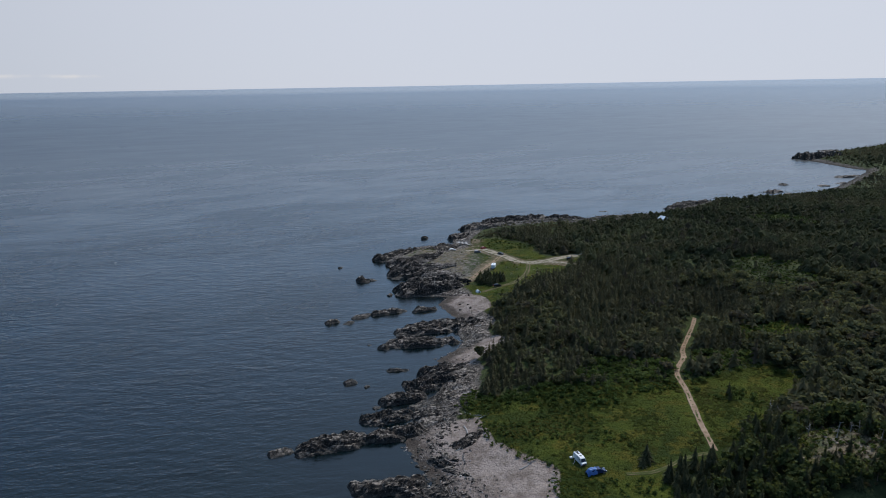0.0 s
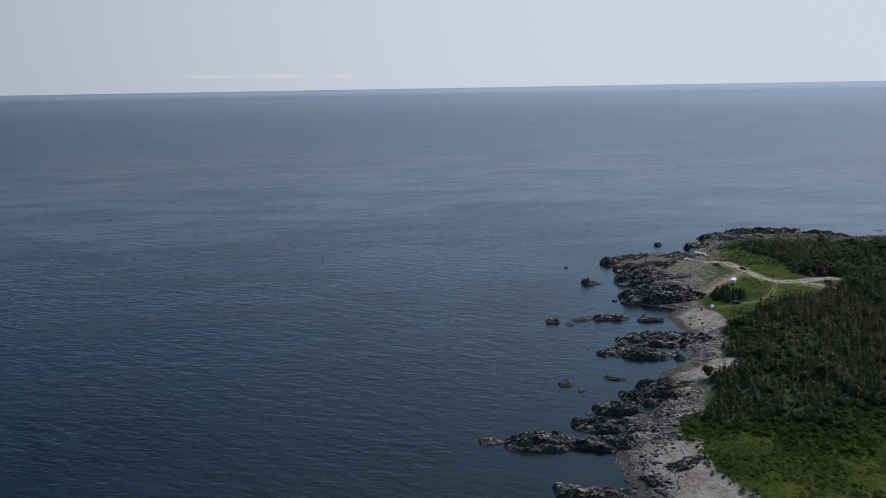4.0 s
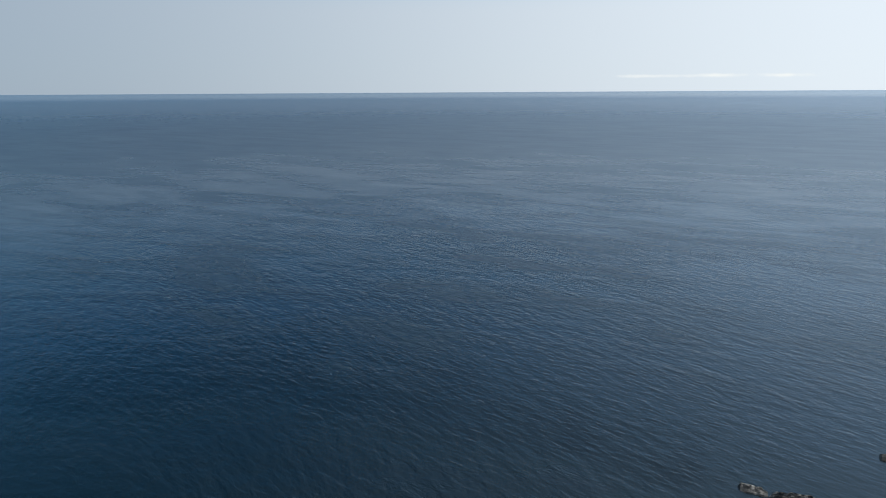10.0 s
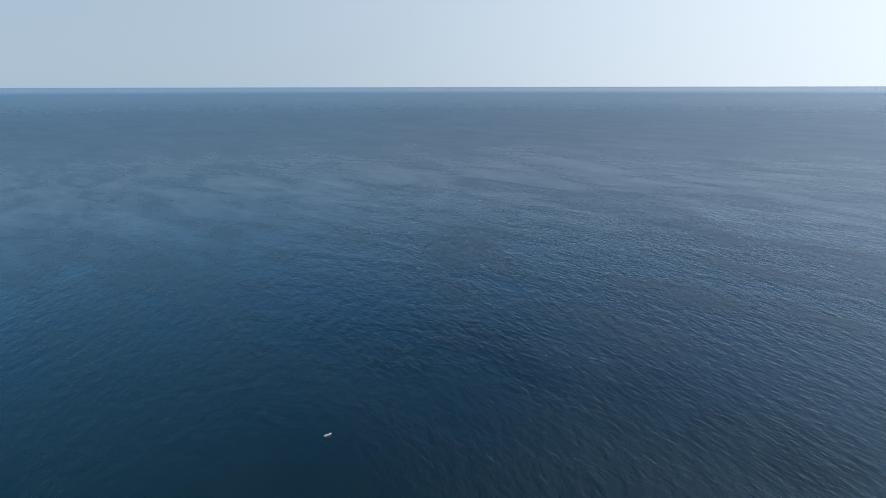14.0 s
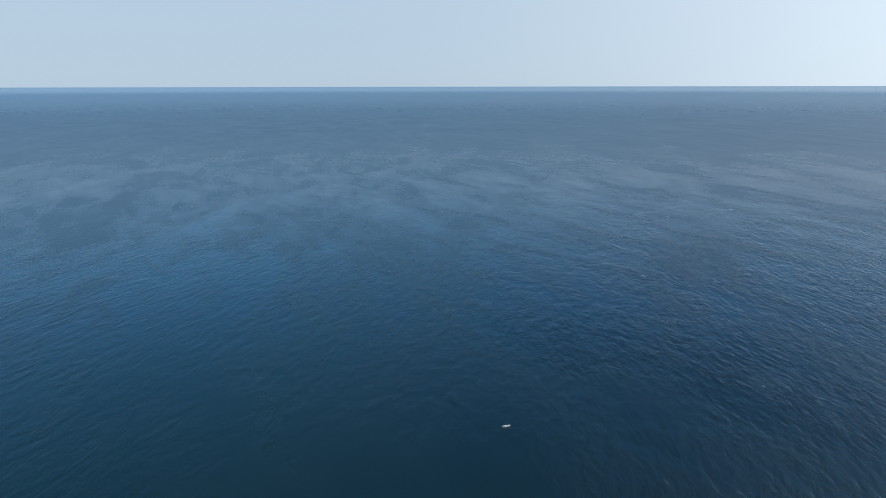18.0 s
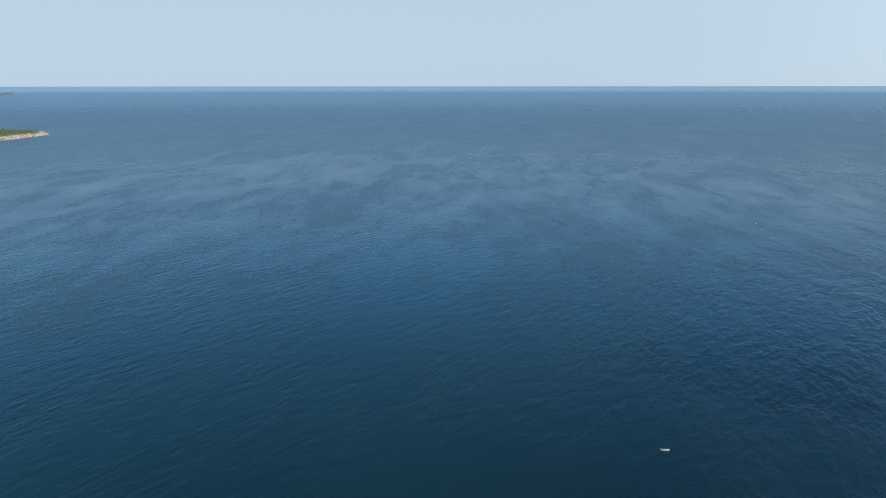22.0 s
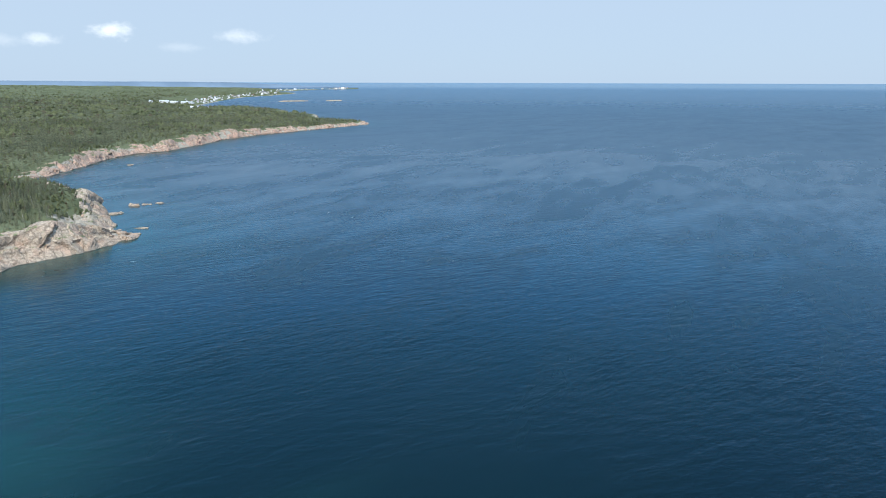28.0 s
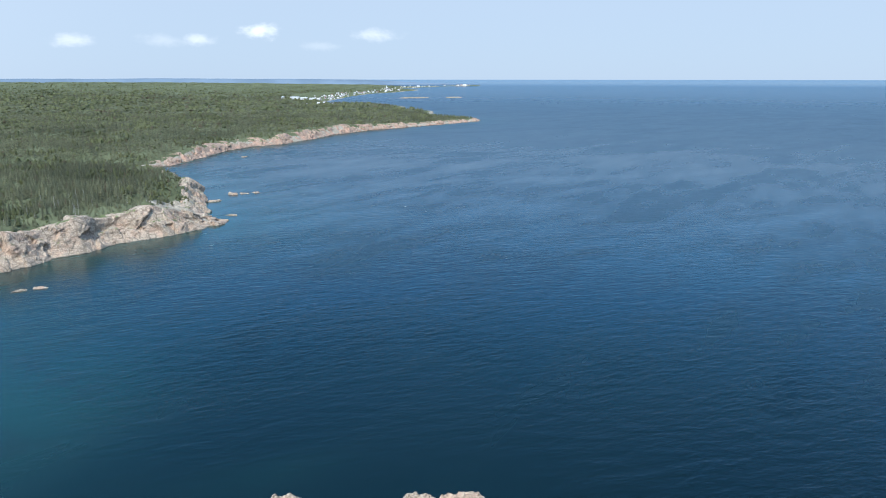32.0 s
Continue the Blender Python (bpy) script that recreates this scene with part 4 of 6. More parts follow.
# ---- cliffs of the southern shore ----
def cliff(line, step, rows, setback, amp, seed, label, mat=M_CLIFF, apron=0.0, top=cliff_top):
    """A broken rock face that climbs from the waterline of a coast line to the wood above it."""
    pts = np.array(line, float)
    seg = np.hypot(*np.diff(pts, axis=0).T)
    s = np.concatenate([[0], np.cumsum(seg)])
    n = int(s[-1] / step)
    q = np.linspace(0, s[-1], n)
    x, y = np.interp(q, s, pts[:, 0]), np.interp(q, s, pts[:, 1])
    k = max(3, int(9 / step)) | 1
    pad = k // 2
    ker = np.ones(k) / k
    xs = np.convolve(np.pad(x, pad, 'edge'), ker, 'valid')
    ys = np.convolve(np.pad(y, pad, 'edge'), ker, 'valid')
    tx, ty = np.gradient(xs), np.gradient(ys)
    ln = np.hypot(tx, ty)
    nx, ny = -ty / ln, tx / ln          # inland: to the left of the line when it runs south
    base, outs, highs = [], [], []
    v = np.linspace(-0.06, 1.22, rows)
    for w in v:
        c = min(max(w, 0), 1)
        inner = setback * c ** 1.15 - apron * (1 - c) ** 2 + 9 * max(0, w - 1) / 0.22
        px, py = x + nx * inner, y + ny * inner
        hgt = top(x + nx * setback, y + ny * setback)
        row = np.full(n, w)
        butt = fbm(q / 26 + seed * 3, row * 0.35, seed + 7, 3) - 0.5
        big = blocks(q / 13 + row * 0.8 + seed, row * 1.9 + 0.6 * butt, seed, 1.9) - 0.5
        chip = blocks(q / 4.5 + row * 1.6, row * 5.0 + 0.5 * big, seed + 13, 1.6) - 0.5
        out = amp * (2.3 * butt + 0.85 * big + 0.22 * chip + 0.5 * (fbm(q / 4 + seed, row * 7, seed + 21, 3) - 0.5)) * (0.3 + 0.7 * math.sin(math.pi * min(max(w, 0.06), 0.97)))
        z = hgt * (1 + 0.35 * butt) * min(w, 1.0) + (big * 2.2 + chip * 0.7) * amp / 5 * (0.2 if w < 0.02 else 1) - 6 * max(0, w - 1.08)
        z = np.where(w < 0, -1.5, z)
        base.append((px, py))
        outs.append(out)
        highs.append(z)

    def blended(a):
        """Rounds the sharpest edges of the blocks."""
        a = np.array(a)
        b = np.pad(a, 1, 'edge')
        return 0.72 * a + 0.07 * (b[:-2, 1:-1] + b[2:, 1:-1] + b[1:-1, :-2] + b[1:-1, 2:])

    outs, highs = blended(outs), blended(highs)
    verts = np.concatenate([np.stack([px - nx * o, py - ny * o, z], 1) for (px, py), o, z in zip(base, outs, highs)])
    i, j = np.meshgrid(np.arange(rows - 1), np.arange(n - 1), indexing='ij')
    f = np.stack([i * n + j, i * n + j + 1, (i + 1) * n + j + 1, (i + 1) * n + j], -1).reshape(-1, 4)
    tri = np.concatenate([f[:, [0, 2, 1]], f[:, [0, 3, 2]]])
    return tagged(new("cliff", raw_mesh("cliff", verts, tri, mat)), label, "cliff", "cliffs of the southern shore")


cliff(COAST_M[-1:] + COAST_S[:12], 0.65, 34, 9, 5.0, 31, "steep pale grey cliff with pink stains above dark water", apron=6.0)
cliff(COAST_S[11:18], 1.4, 14, 14, 5.0, 32, "low broken rock shore behind the point")
cliff(COAST_S[19:26], 2.2, 13, 17, 4.2, 33, "pinkish eroded bluff along the bay", M_BLUFF)
cliff(COAST_S[25:] + [COAST_T[0]], 2.6, 12, 16, 4.4, 34, "long pale cliff running out to the far cape", M_BLUFF)


# ---- woods ----
rng = np.random.default_rng(7)


def spruce_shape(tiers, k, seed, lean=0.0):
    """A ragged spruce crown of unit height: skirts of drooping branches, one above the other."""
    r = np.random.default_rng(seed)
    verts, faces = [], []
    for i in range(tiers):
        t = i / max(1, tiers - 1)
        z = 0.07 + 0.80 * t ** 0.92
        rad = (0.19 * (1 - t) ** 0.85 + 0.025) * r.uniform(0.75, 1.3)
        top = min(1.0, z + 0.12 * (1 - t) + 0.09)
        base = len(verts)
        verts.append((lean * top + r.normal(0, 0.006), r.normal(0, 0.006), top))
        off = r.uniform(0, 6.28)
        for j in range(2 * k):
            a = off + math.pi * j / k + r.normal(0, 0.10)
            out = rad * (r.uniform(0.78, 1.32) if j % 2 == 0 else r.uniform(0.38, 0.62))
            dz = -r.uniform(0.015, 0.075) if j % 2 == 0 else r.uniform(0.02, 0.06)
            verts.append((math.cos(a) * out + lean * z, math.sin(a) * out, z + dz))
        for j in range(2 * k):
            faces.append((base, base + 1 + j, base + 1 + (j + 1) % (2 * k)))
    return np.array(verts), np.array(faces)


def broad_shape(clumps, seed, lobes=6, size=0.19):
    """A leafy crown of unit height: lobes of many small leaf clumps round a thin core, with gaps."""
    r = np.random.default_rng(seed)
    cent = [(r.normal(0, 0.15), r.normal(0, 0.15), r.uniform(0.36, 0.78)) for _ in range(lobes)]
    rads = [r.uniform(0.17, 0.27) for _ in range(lobes)]
    verts, faces = [], []
    for _ in range(clumps):
        i = r.integers(lobes)
        n = r.normal(0, 1, 3)
        n[2] = abs(n[2]) * 0.9 + n[2] * 0.3
        n /= np.linalg.norm(n)
        p = np.array(cent[i]) + n * rads[i] * r.uniform(0.72, 1.12)
        n = n + r.normal(0, 0.45, 3)
        n /= np.linalg.norm(n)
        u = np.cross(n, r.normal(0, 1, 3))
        u /= np.linalg.norm(u)
        w = np.cross(n, u)
        s = size * r.uniform(0.55, 1.15)
        b = len(verts)
        verts += [p + u * s * 0.6, p + w * s * 0.5 + n * s * 0.12, p - u * s * 0.6, p - w * s * 0.5 - n * s * 0.1]
        faces += [(b, b + 1, b + 2), (b, b + 2, b + 3)]
    for c, q in zip(cent, rads):
        b = len(verts)
        q = q * 0.82
        for d in ((1, 0, 0), (0, 1, 0), (-1, 0, 0), (0, -1, 0), (0, 0, 1), (0, 0, -1)):
            verts.append(np.array(c) + np.array(d) * q * r.uniform(0.8, 1.15))
        for j in range(4):
            faces += [(b + j, b + (j + 1) % 4, b + 4), (b + (j + 1) % 4, b + j, b + 5)]
    return np.array(verts), np.array(faces)


def dome_shape(rings, k, seed, clumps=0, size=0.2, peak=0.75):
    """A rounded, lumpy crown of unit height with ragged leaf clumps standing out of it."""
    r = np.random.default_rng(seed)
    verts, faces = [(0, 0, 0.97)], []
    for i in range(rings):
        t = (i + 1) / rings
        for j in range(k):
            a = 6.2832 * (j + 0.5 * (i % 2)) / k + r.normal(0, 0.16)
            q = 0.36 * math.sin(min(1.0, t * 0.62) * math.pi * 0.80) ** peak * r.uniform(0.5, 1.3)
            verts.append((math.cos(a) * q, math.sin(a) * q, 0.97 - 0.80 * t ** 1.15 + r.normal(0, 0.06)))
    for j in range(k):
        faces.append((0, 1 + j, 1 + (j + 1) % k))
        for i in range(rings - 1):
            b = 1 + i * k
            p, q, u, w = b + j, b + (j + 1) % k, b + k + j, b + k + (j + 1) % k
            faces += [(p, u, q), (q, u, w)]
    v0 = np.array(verts)
    verts = list(v0)
    for _ in range(clumps):
        p = v0[r.integers(1, len(v0))] * np.array([1.06, 1.06, 1]) + r.normal(0, 0.03, 3)
        u, w = r.normal(0, 1, 3), r.normal(0, 1, 3)
        u, w = u / np.linalg.norm(u), w / np.linalg.norm(w)
        s = size * r.uniform(0.4, 1.0)
        b = len(verts)
        verts += [p + u * s * 0.5, p + w * s * 0.4, p - u * s * 0.5]
        faces.append((b, b + 1, b + 2))
    return np.array(verts), np.array(faces)


def merge(name, shapes, x, y, z, tall, wide, tint, mat, label, category="trees"):
    """Many copies of a few shapes joined into one mesh."""
    pick = rng.integers(len(shapes), size=len(x))
    turn = rng.uniform(0, 6.283, len(x))
    all_v, all_f, all_t, base = [], [], [], 0
    for s, (v, f) in enumerate(shapes):
        m = pick == s
        if not m.any():
            continue
        c, sn = np.cos(turn[m])[:, None], np.sin(turn[m])[:, None]
        px = (v[:, 0] * c - v[:, 1] * sn) * wide[m][:, None] + x[m][:, None]
        py = (v[:, 0] * sn + v[:, 1] * c) * wide[m][:, None] + y[m][:, None]
        pz = v[:, 2] * tall[m][:, None] + z[m][:, None]
        cnt = int(m.sum())
        all_v.append(np.stack([px, py, pz], -1).reshape(-1, 3))
        all_f.append((f[None] + (np.arange(cnt) * len(v))[:, None, None] + base).reshape(-1, 3))
        all_t.append(np.repeat(tint[m], len(v)))
        base += cnt * len(v)
    me = raw_mesh(name, np.concatenate(all_v), np.concatenate(all_f), mat, {"tint": np.concatenate(all_t)})
    return tagged(new(name, me), label, category, kind="stuff")


def jittered(x0, x1, y0, y1, step):
    gx, gy = np.meshgrid(np.arange(x0, x1, step), np.arange(y0, y1, step), indexing='ij')
    gx = gx.ravel() + rng.uniform(-0.48, 0.48, gx.size) * step
    gy = gy.ravel() + rng.uniform(-0.48, 0.48, gy.size) * step
    return gx, gy


SPRUCE_NEAR = [spruce_shape(9, 8, 100 + i) for i in range(6)]
SPRUCE_MID = [spruce_shape(5, 5, 120 + i) for i in range(8)]
SPRUCE_FAR = [spruce_shape(3, 5, 140 + i) for i in range(5)]
BROAD_MID = [broad_shape(78, 160 + i, 6, 0.15) for i in range(7)]
BROAD_THIN = [dome_shape(4, 7, 170 + i, 26, 0.20) for i in range(6)]
BROAD_FAR = [dome_shape(2, 6, 180 + i, 4, 0.4) for i in range(6)]


def leafy(x, y, share):
    """Where broad-leaved trees stand among the spruces: in patches."""
    return (fbm(x / 46, y / 46, 41) + rng.normal(0, 0.13, len(x))) > 1 - share


def glade(x, y):
    """Shrubby openings in the wood: below 1 inside one of them."""
    q = np.full(len(x), 9.0)
    for cx, cy, rx, ry in ((137, 261, 18, 13), (69, 231, 20, 9), (104, 238, 11, 7), (172, 340, 22, 30), (256, 500, 28, 26)):
        q = np.minimum(q, np.hypot((x - cx) / rx, (y - cy) / ry))
    return q + 0.6 * (vnoise(x / 6, y / 6, 14) - 0.5)


def wood_north():
    x, y = jittered(0, 470, 146, 640, 2.6)
    d = inland(x, y)
    edge = 11 + 7 * fbm(x / 14, y / 14, 17) + 17 * smooth(455, 510, y) * smooth(150, 60, x) + 30 * smooth(478, 515, y) * smooth(230, 130, x)
    ok = (d > edge) & (inland(x, y, MEADOW) < 0.5 - 3.5 * vnoise(x / 6, y / 6, 9)) & (inland(x, y, CLEARING) < -1.0) & (track_gap(x, y) > 3.6 - 1.2 * smooth(290, 300, y))
    ok &= (x < 0.70 * y + 34) & (inland(x, y, BEACH) < -1) & (inland(x, y, COVE) < -2) & (inland(x, y, STRAND) < -1)
    ok &= ~((np.hypot((x - 109) * 0.75, y - 162) < 11) & (vnoise(x / 4, y / 4, 3) < 0.8))
    ok &= (glade(x, y) > 1.0) | (rng.uniform(0, 1, len(x)) < 0.05)
    ok &= rng.uniform(0, 1, len(x)) < 0.72 + 0.5 * fbm(x / 22, y / 22, 23) + 0.3 * smooth(265, 250, y)
    return x[ok], y[ok], d[ok]


def growth(x, y, lo, hi, seed=29):
    return (lo + (hi - lo) * fbm(x / 33, y / 33, seed, 3)) * rng.uniform(0.55, 1.32, len(x))


wx, wy, wd = wood_north()
wz = height(wx, wy, wd)
w_leafy = leafy(wx, wy, 0.22 + 0.36 * smooth(50, 150, wx))
keep = ~((wy < 168) & (wx < 58))
wx, wy, wd, wz, w_leafy = wx[keep], wy[keep], wd[keep], wz[keep], w_leafy[keep]
near = np.zeros(len(wx), bool)
near[np.argsort(wy + 0.25 * np.abs(wx - 80))[:290]] = True
w_tall = growth(wx, wy, 3.2, 10.2) * (0.70 + 0.30 * smooth(10, 60, wd)) * (1 + 0.38 * smooth(470, 390, wy) * vnoise(wx / 11, wy / 11, 71))
thin = w_leafy & ~near & (rng.uniform(0, 1, len(wx)) < 0.5)
wx, wy, wd, wz, w_leafy, near, w_tall = (a[~thin] for a in (wx, wy, wd, wz, w_leafy, near, w_tall))
w_tall = np.maximum(w_tall, rng.uniform(3.2, 5.2, len(wx)))
w_tint = np.clip(rng.normal(0.45, 0.30, len(wx)), 0, 1)
w_tint[rng.uniform(0, 1, len(wx)) < 0.05] = 2.0     # dying, brownish trees
for m, shapes in ((~near & ~w_leafy & (wy < 400), SPRUCE_MID), (~near & ~w_leafy & (wy >= 400), SPRUCE_FAR)):
    merge("spruce_wood", shapes, wx[m], wy[m], wz[m] - 0.3, w_tall[m], w_tall[m] * rng.uniform(1.1, 1.75, m.sum()), w_tint[m], M_SPRUCE, "dense dark spruce wood behind the northern shore")
for m, shapes in ((~near & w_leafy & (wy < 330), BROAD_MID), (~near & w_leafy & (wy >= 330), BROAD_THIN)):
    merge("broadleaf_wood", shapes, wx[m], wy[m], wz[m] - 0.8, w_tall[m] * 0.80, w_tall[m] * rng.uniform(0.75, 1.05, m.sum()), w_tint[m], M_BROAD, "lighter green broadleaf trees scattered through the spruce wood")


def tree_kind(name, shape, trunk_h, crown_mat, label):
    """One tree of unit height with its trunk and crown, to be copied."""
    ob = thing(name, 0, 0, 0, 0, label, "tree", "trees by the meadow")
    part("trunk", tube((0, 0, 0), (0.004, 0.003, trunk_h), 0.022, 0.006, 7), M_BARK, ob)
    me = raw_mesh("crown", shape[0], shape[1], crown_mat)
    c = new("crown", me)
    c.parent = ob
    return ob


SPRUCE_KINDS = [tree_kind("spruce_tree", s, 0.9, M_CROWN, "dark green ragged spruce at the edge of the wood") for s in SPRUCE_NEAR]
BROAD_KINDS = [tree_kind("broadleaf_tree", broad_shape(110, 200 + i, 7, 0.15), 0.5, M_CROWN_B, "leafy green young birch among spruces") for i in range(3)]


def plant(kind, x, y, z, tall, wide, turn):
    ob = copy_thing(kind, pose(x, y, z, rng.uniform(-2, 2), rng.uniform(-2, 2), turn))
    ob.scale = (wide, wide, tall)
    return ob


idx = np.flatnonzero(near)
for i in idx:
    if w_leafy[i]:
        plant(BROAD_KINDS[rng.integers(3)], wx[i], wy[i], wz[i] - 0.15, w_tall[i] * 0.74, w_tall[i] * 0.8, rng.uniform(0, 360))
    else:
        plant(SPRUCE_KINDS[rng.integers(6)], wx[i], wy[i], wz[i] - 0.1, w_tall[i] * 0.9, w_tall[i] * rng.uniform(0.8, 1.25), rng.uniform(0, 360))
# single trees: one in the meadow by the track, a clump by the parked camper
for k, (x, y, h) in enumerate([(56, 169, 6.2), (54.5, 167, 3.6), (95, 205, 4.5), (96, 209, 5.2), (60, 160, 7.5), (63, 161, 8)]):
    plant(SPRUCE_KINDS[k % 6], x, y, at_ground(x, y) - 0.1, h, h * (1.7 if k < 2 else 1.0), 40 * k)
for k in range(48):
    a, q = rng.uniform(0, 6.28), math.sqrt(rng.uniform(0, 1))
    x, y, h = 24 + 8.5 * q * math.cos(a), 354 + 8 * q * math.sin(a), rng.uniform(3.2, 5.6)
    plant(SPRUCE_KINDS[k % 6], x, y, at_ground(x, y) - 0.1, h, h * 2.0, 50 * k)
# the six patterns take a place of their own in the wood
for k, ob in enumerate(SPRUCE_KINDS + BROAD_KINDS):
    x, y = 78 + 5.5 * k, 151 + (k % 3) * 3
    ob.matrix_world = pose(x, y, at_ground(x, y) - 0.1, 0, 0, 33 * k)
    ob.scale = (4.2, 4.2, 5.6)


def wood_far(name, bounds, step, reach, lo, hi, wide, share, edge, shapes, label, bshapes=BROAD_FAR, mats=(M_SPRUCE, M_BROAD)):
    x, y = jittered(*bounds, step)
    ok = reach(x, y)
    x, y = x[ok], y[ok]
    d = inland(x, y)
    ok = (d > edge + edge * 0.5 * fbm(x / 25, y / 25, 51)) & (np.hypot(x, y) < 4290) & (rng.uniform(0, 1, len(x)) < 0.5 + 0.75 * fbm(x / (step * 9), y / (step * 9), 57))
    x, y, d = x[ok], y[ok], d[ok]
    z = height(x, y, d)
    t = growth(x, y, lo, hi) * (0.55 + 0.45 * smooth(10, 70, d))
    t = t * (1 - 0.55 * smooth(3000, 4000, np.hypot(x, y)))
    tint = np.clip(rng.normal(0.5, 0.42, len(x)), 0, 1)
    tint[rng.uniform(0, 1, len(x)) < 0.05] = 2.0
    lf = leafy(x, y, share)
    m = ~lf
    merge("spruce_wood", shapes, x[m], y[m], z[m] - 0.4, t[m], t[m] * wide * rng.uniform(0.85, 1.2, m.sum()), tint[m], mats[0], "dark spruce wood " + label)
    merge("broadleaf_wood", bshapes, x[lf], y[lf], z[lf] - 1.2, t[lf] * 0.78, t[lf] * wide * rng.uniform(0.5, 0.85, lf.sum()), tint[lf], mats[1], "light green broadleaf wood " + label)


wood_far("far north", (200, 900, 420, 1260), 5.6, lambda x, y: ((y > 640) | (x > 470)) & (x < 0.72 * y + 60), 5.5, 11, 1.6, 0.42, 9, SPRUCE_FAR, "towards the northern headland")
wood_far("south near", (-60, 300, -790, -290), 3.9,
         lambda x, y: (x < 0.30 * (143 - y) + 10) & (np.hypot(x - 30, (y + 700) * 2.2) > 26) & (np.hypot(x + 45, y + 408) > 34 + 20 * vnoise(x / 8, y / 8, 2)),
         5.0, 10.5, 1.0, 0.3, 10, SPRUCE_MID, "above the southern cliffs", [dome_shape(4, 7, 190 + i, 20, 0.2) for i in range(6)], mats=(M_HAZED_SPRUCE, M_HAZED_BROAD))


def snags():
    """Bare grey trunks standing in the wood above the cliffs."""
    x, y = jittered(-40, 150, -480, -292, 6.5)
    d = inland(x, y)
    ok = (d > 20) & (d < 90) & (x < 0.30 * (143 - y)) & (rng.uniform(0, 1, len(x)) < 0.13) & (np.hypot(x + 45, y + 408) > 45)
    x, y, d = x[ok], y[ok], d[ok]
    shapes = []
    for s_ in range(4):
        r = np.random.default_rng(320 + s_)
        v, f = [], []
        for (p0, p1, a0) in [((0, 0, 0), (r.normal(0, 0.02), r.normal(0, 0.02), 1.0), 0.016)] + [((0, 0, h), (0.1 * math.cos(t), 0.1 * math.sin(t), h + 0.04), 0.005) for h, t in zip(r.uniform(0.3, 0.95, 9), r.uniform(0, 6.28, 9))]:
            b = len(v)
            for c, w in ((p0, a0), (p1, a0 * 0.35)):
                for k in range(3):
                    v.append((c[0] + w * math.cos(2.09 * k), c[1] + w * math.sin(2.09 * k), c[2] + (0.4 * w if a0 < 0.01 else 0) * (k == 1)))
            for k in range(3):
                f += [(b + k, b + (k + 1) % 3, b + 3 + (k + 1) % 3), (b + k, b + 3 + (k + 1) % 3, b + 3 + k)]
        shapes.append((np.array(v), np.array(f)))
    h = rng.uniform(4, 9, len(x))
    merge("dead_trunks", shapes, x, y, height(x, y, d) - 0.2, h, h * 0.85, rng.uniform(0, 1, len(x)), M_DEAD, "bare grey dead spruces standing in the wood")


snags()
wood_far("south bay", (-260, 420, -1160, -790), 5.0, lambda x, y: x < 0.30 * (143 - y) + 20, 6.5, 12.5, 1.0, 0.34, 13, SPRUCE_FAR, "along the southern bay", mats=(M_HAZED_SPRUCE, M_HAZED_BROAD))
wood_far("south middle", (-800, 620, -1900, -1160), 7.4, lambda x, y: x < 0.30 * (143 - y) + 20, 7, 13.5, 1.45, 0.36, 15, SPRUCE_FAR, "along the southern bay", mats=(M_HAZED_SPRUCE, M_HAZED_BROAD))
wood_far("south far", (-1300, 1400, -4700, -1900), 18, lambda x, y: (x < 0.30 * (143 - y) + 20) & (np.hypot((x + 800) * 1.2, y + 3250) > 330), 10, 16, 2.5, 0.42, 24, SPRUCE_FAR, "reaching inland to the horizon", mats=(M_HAZED_SPRUCE, M_HAZED_BROAD))


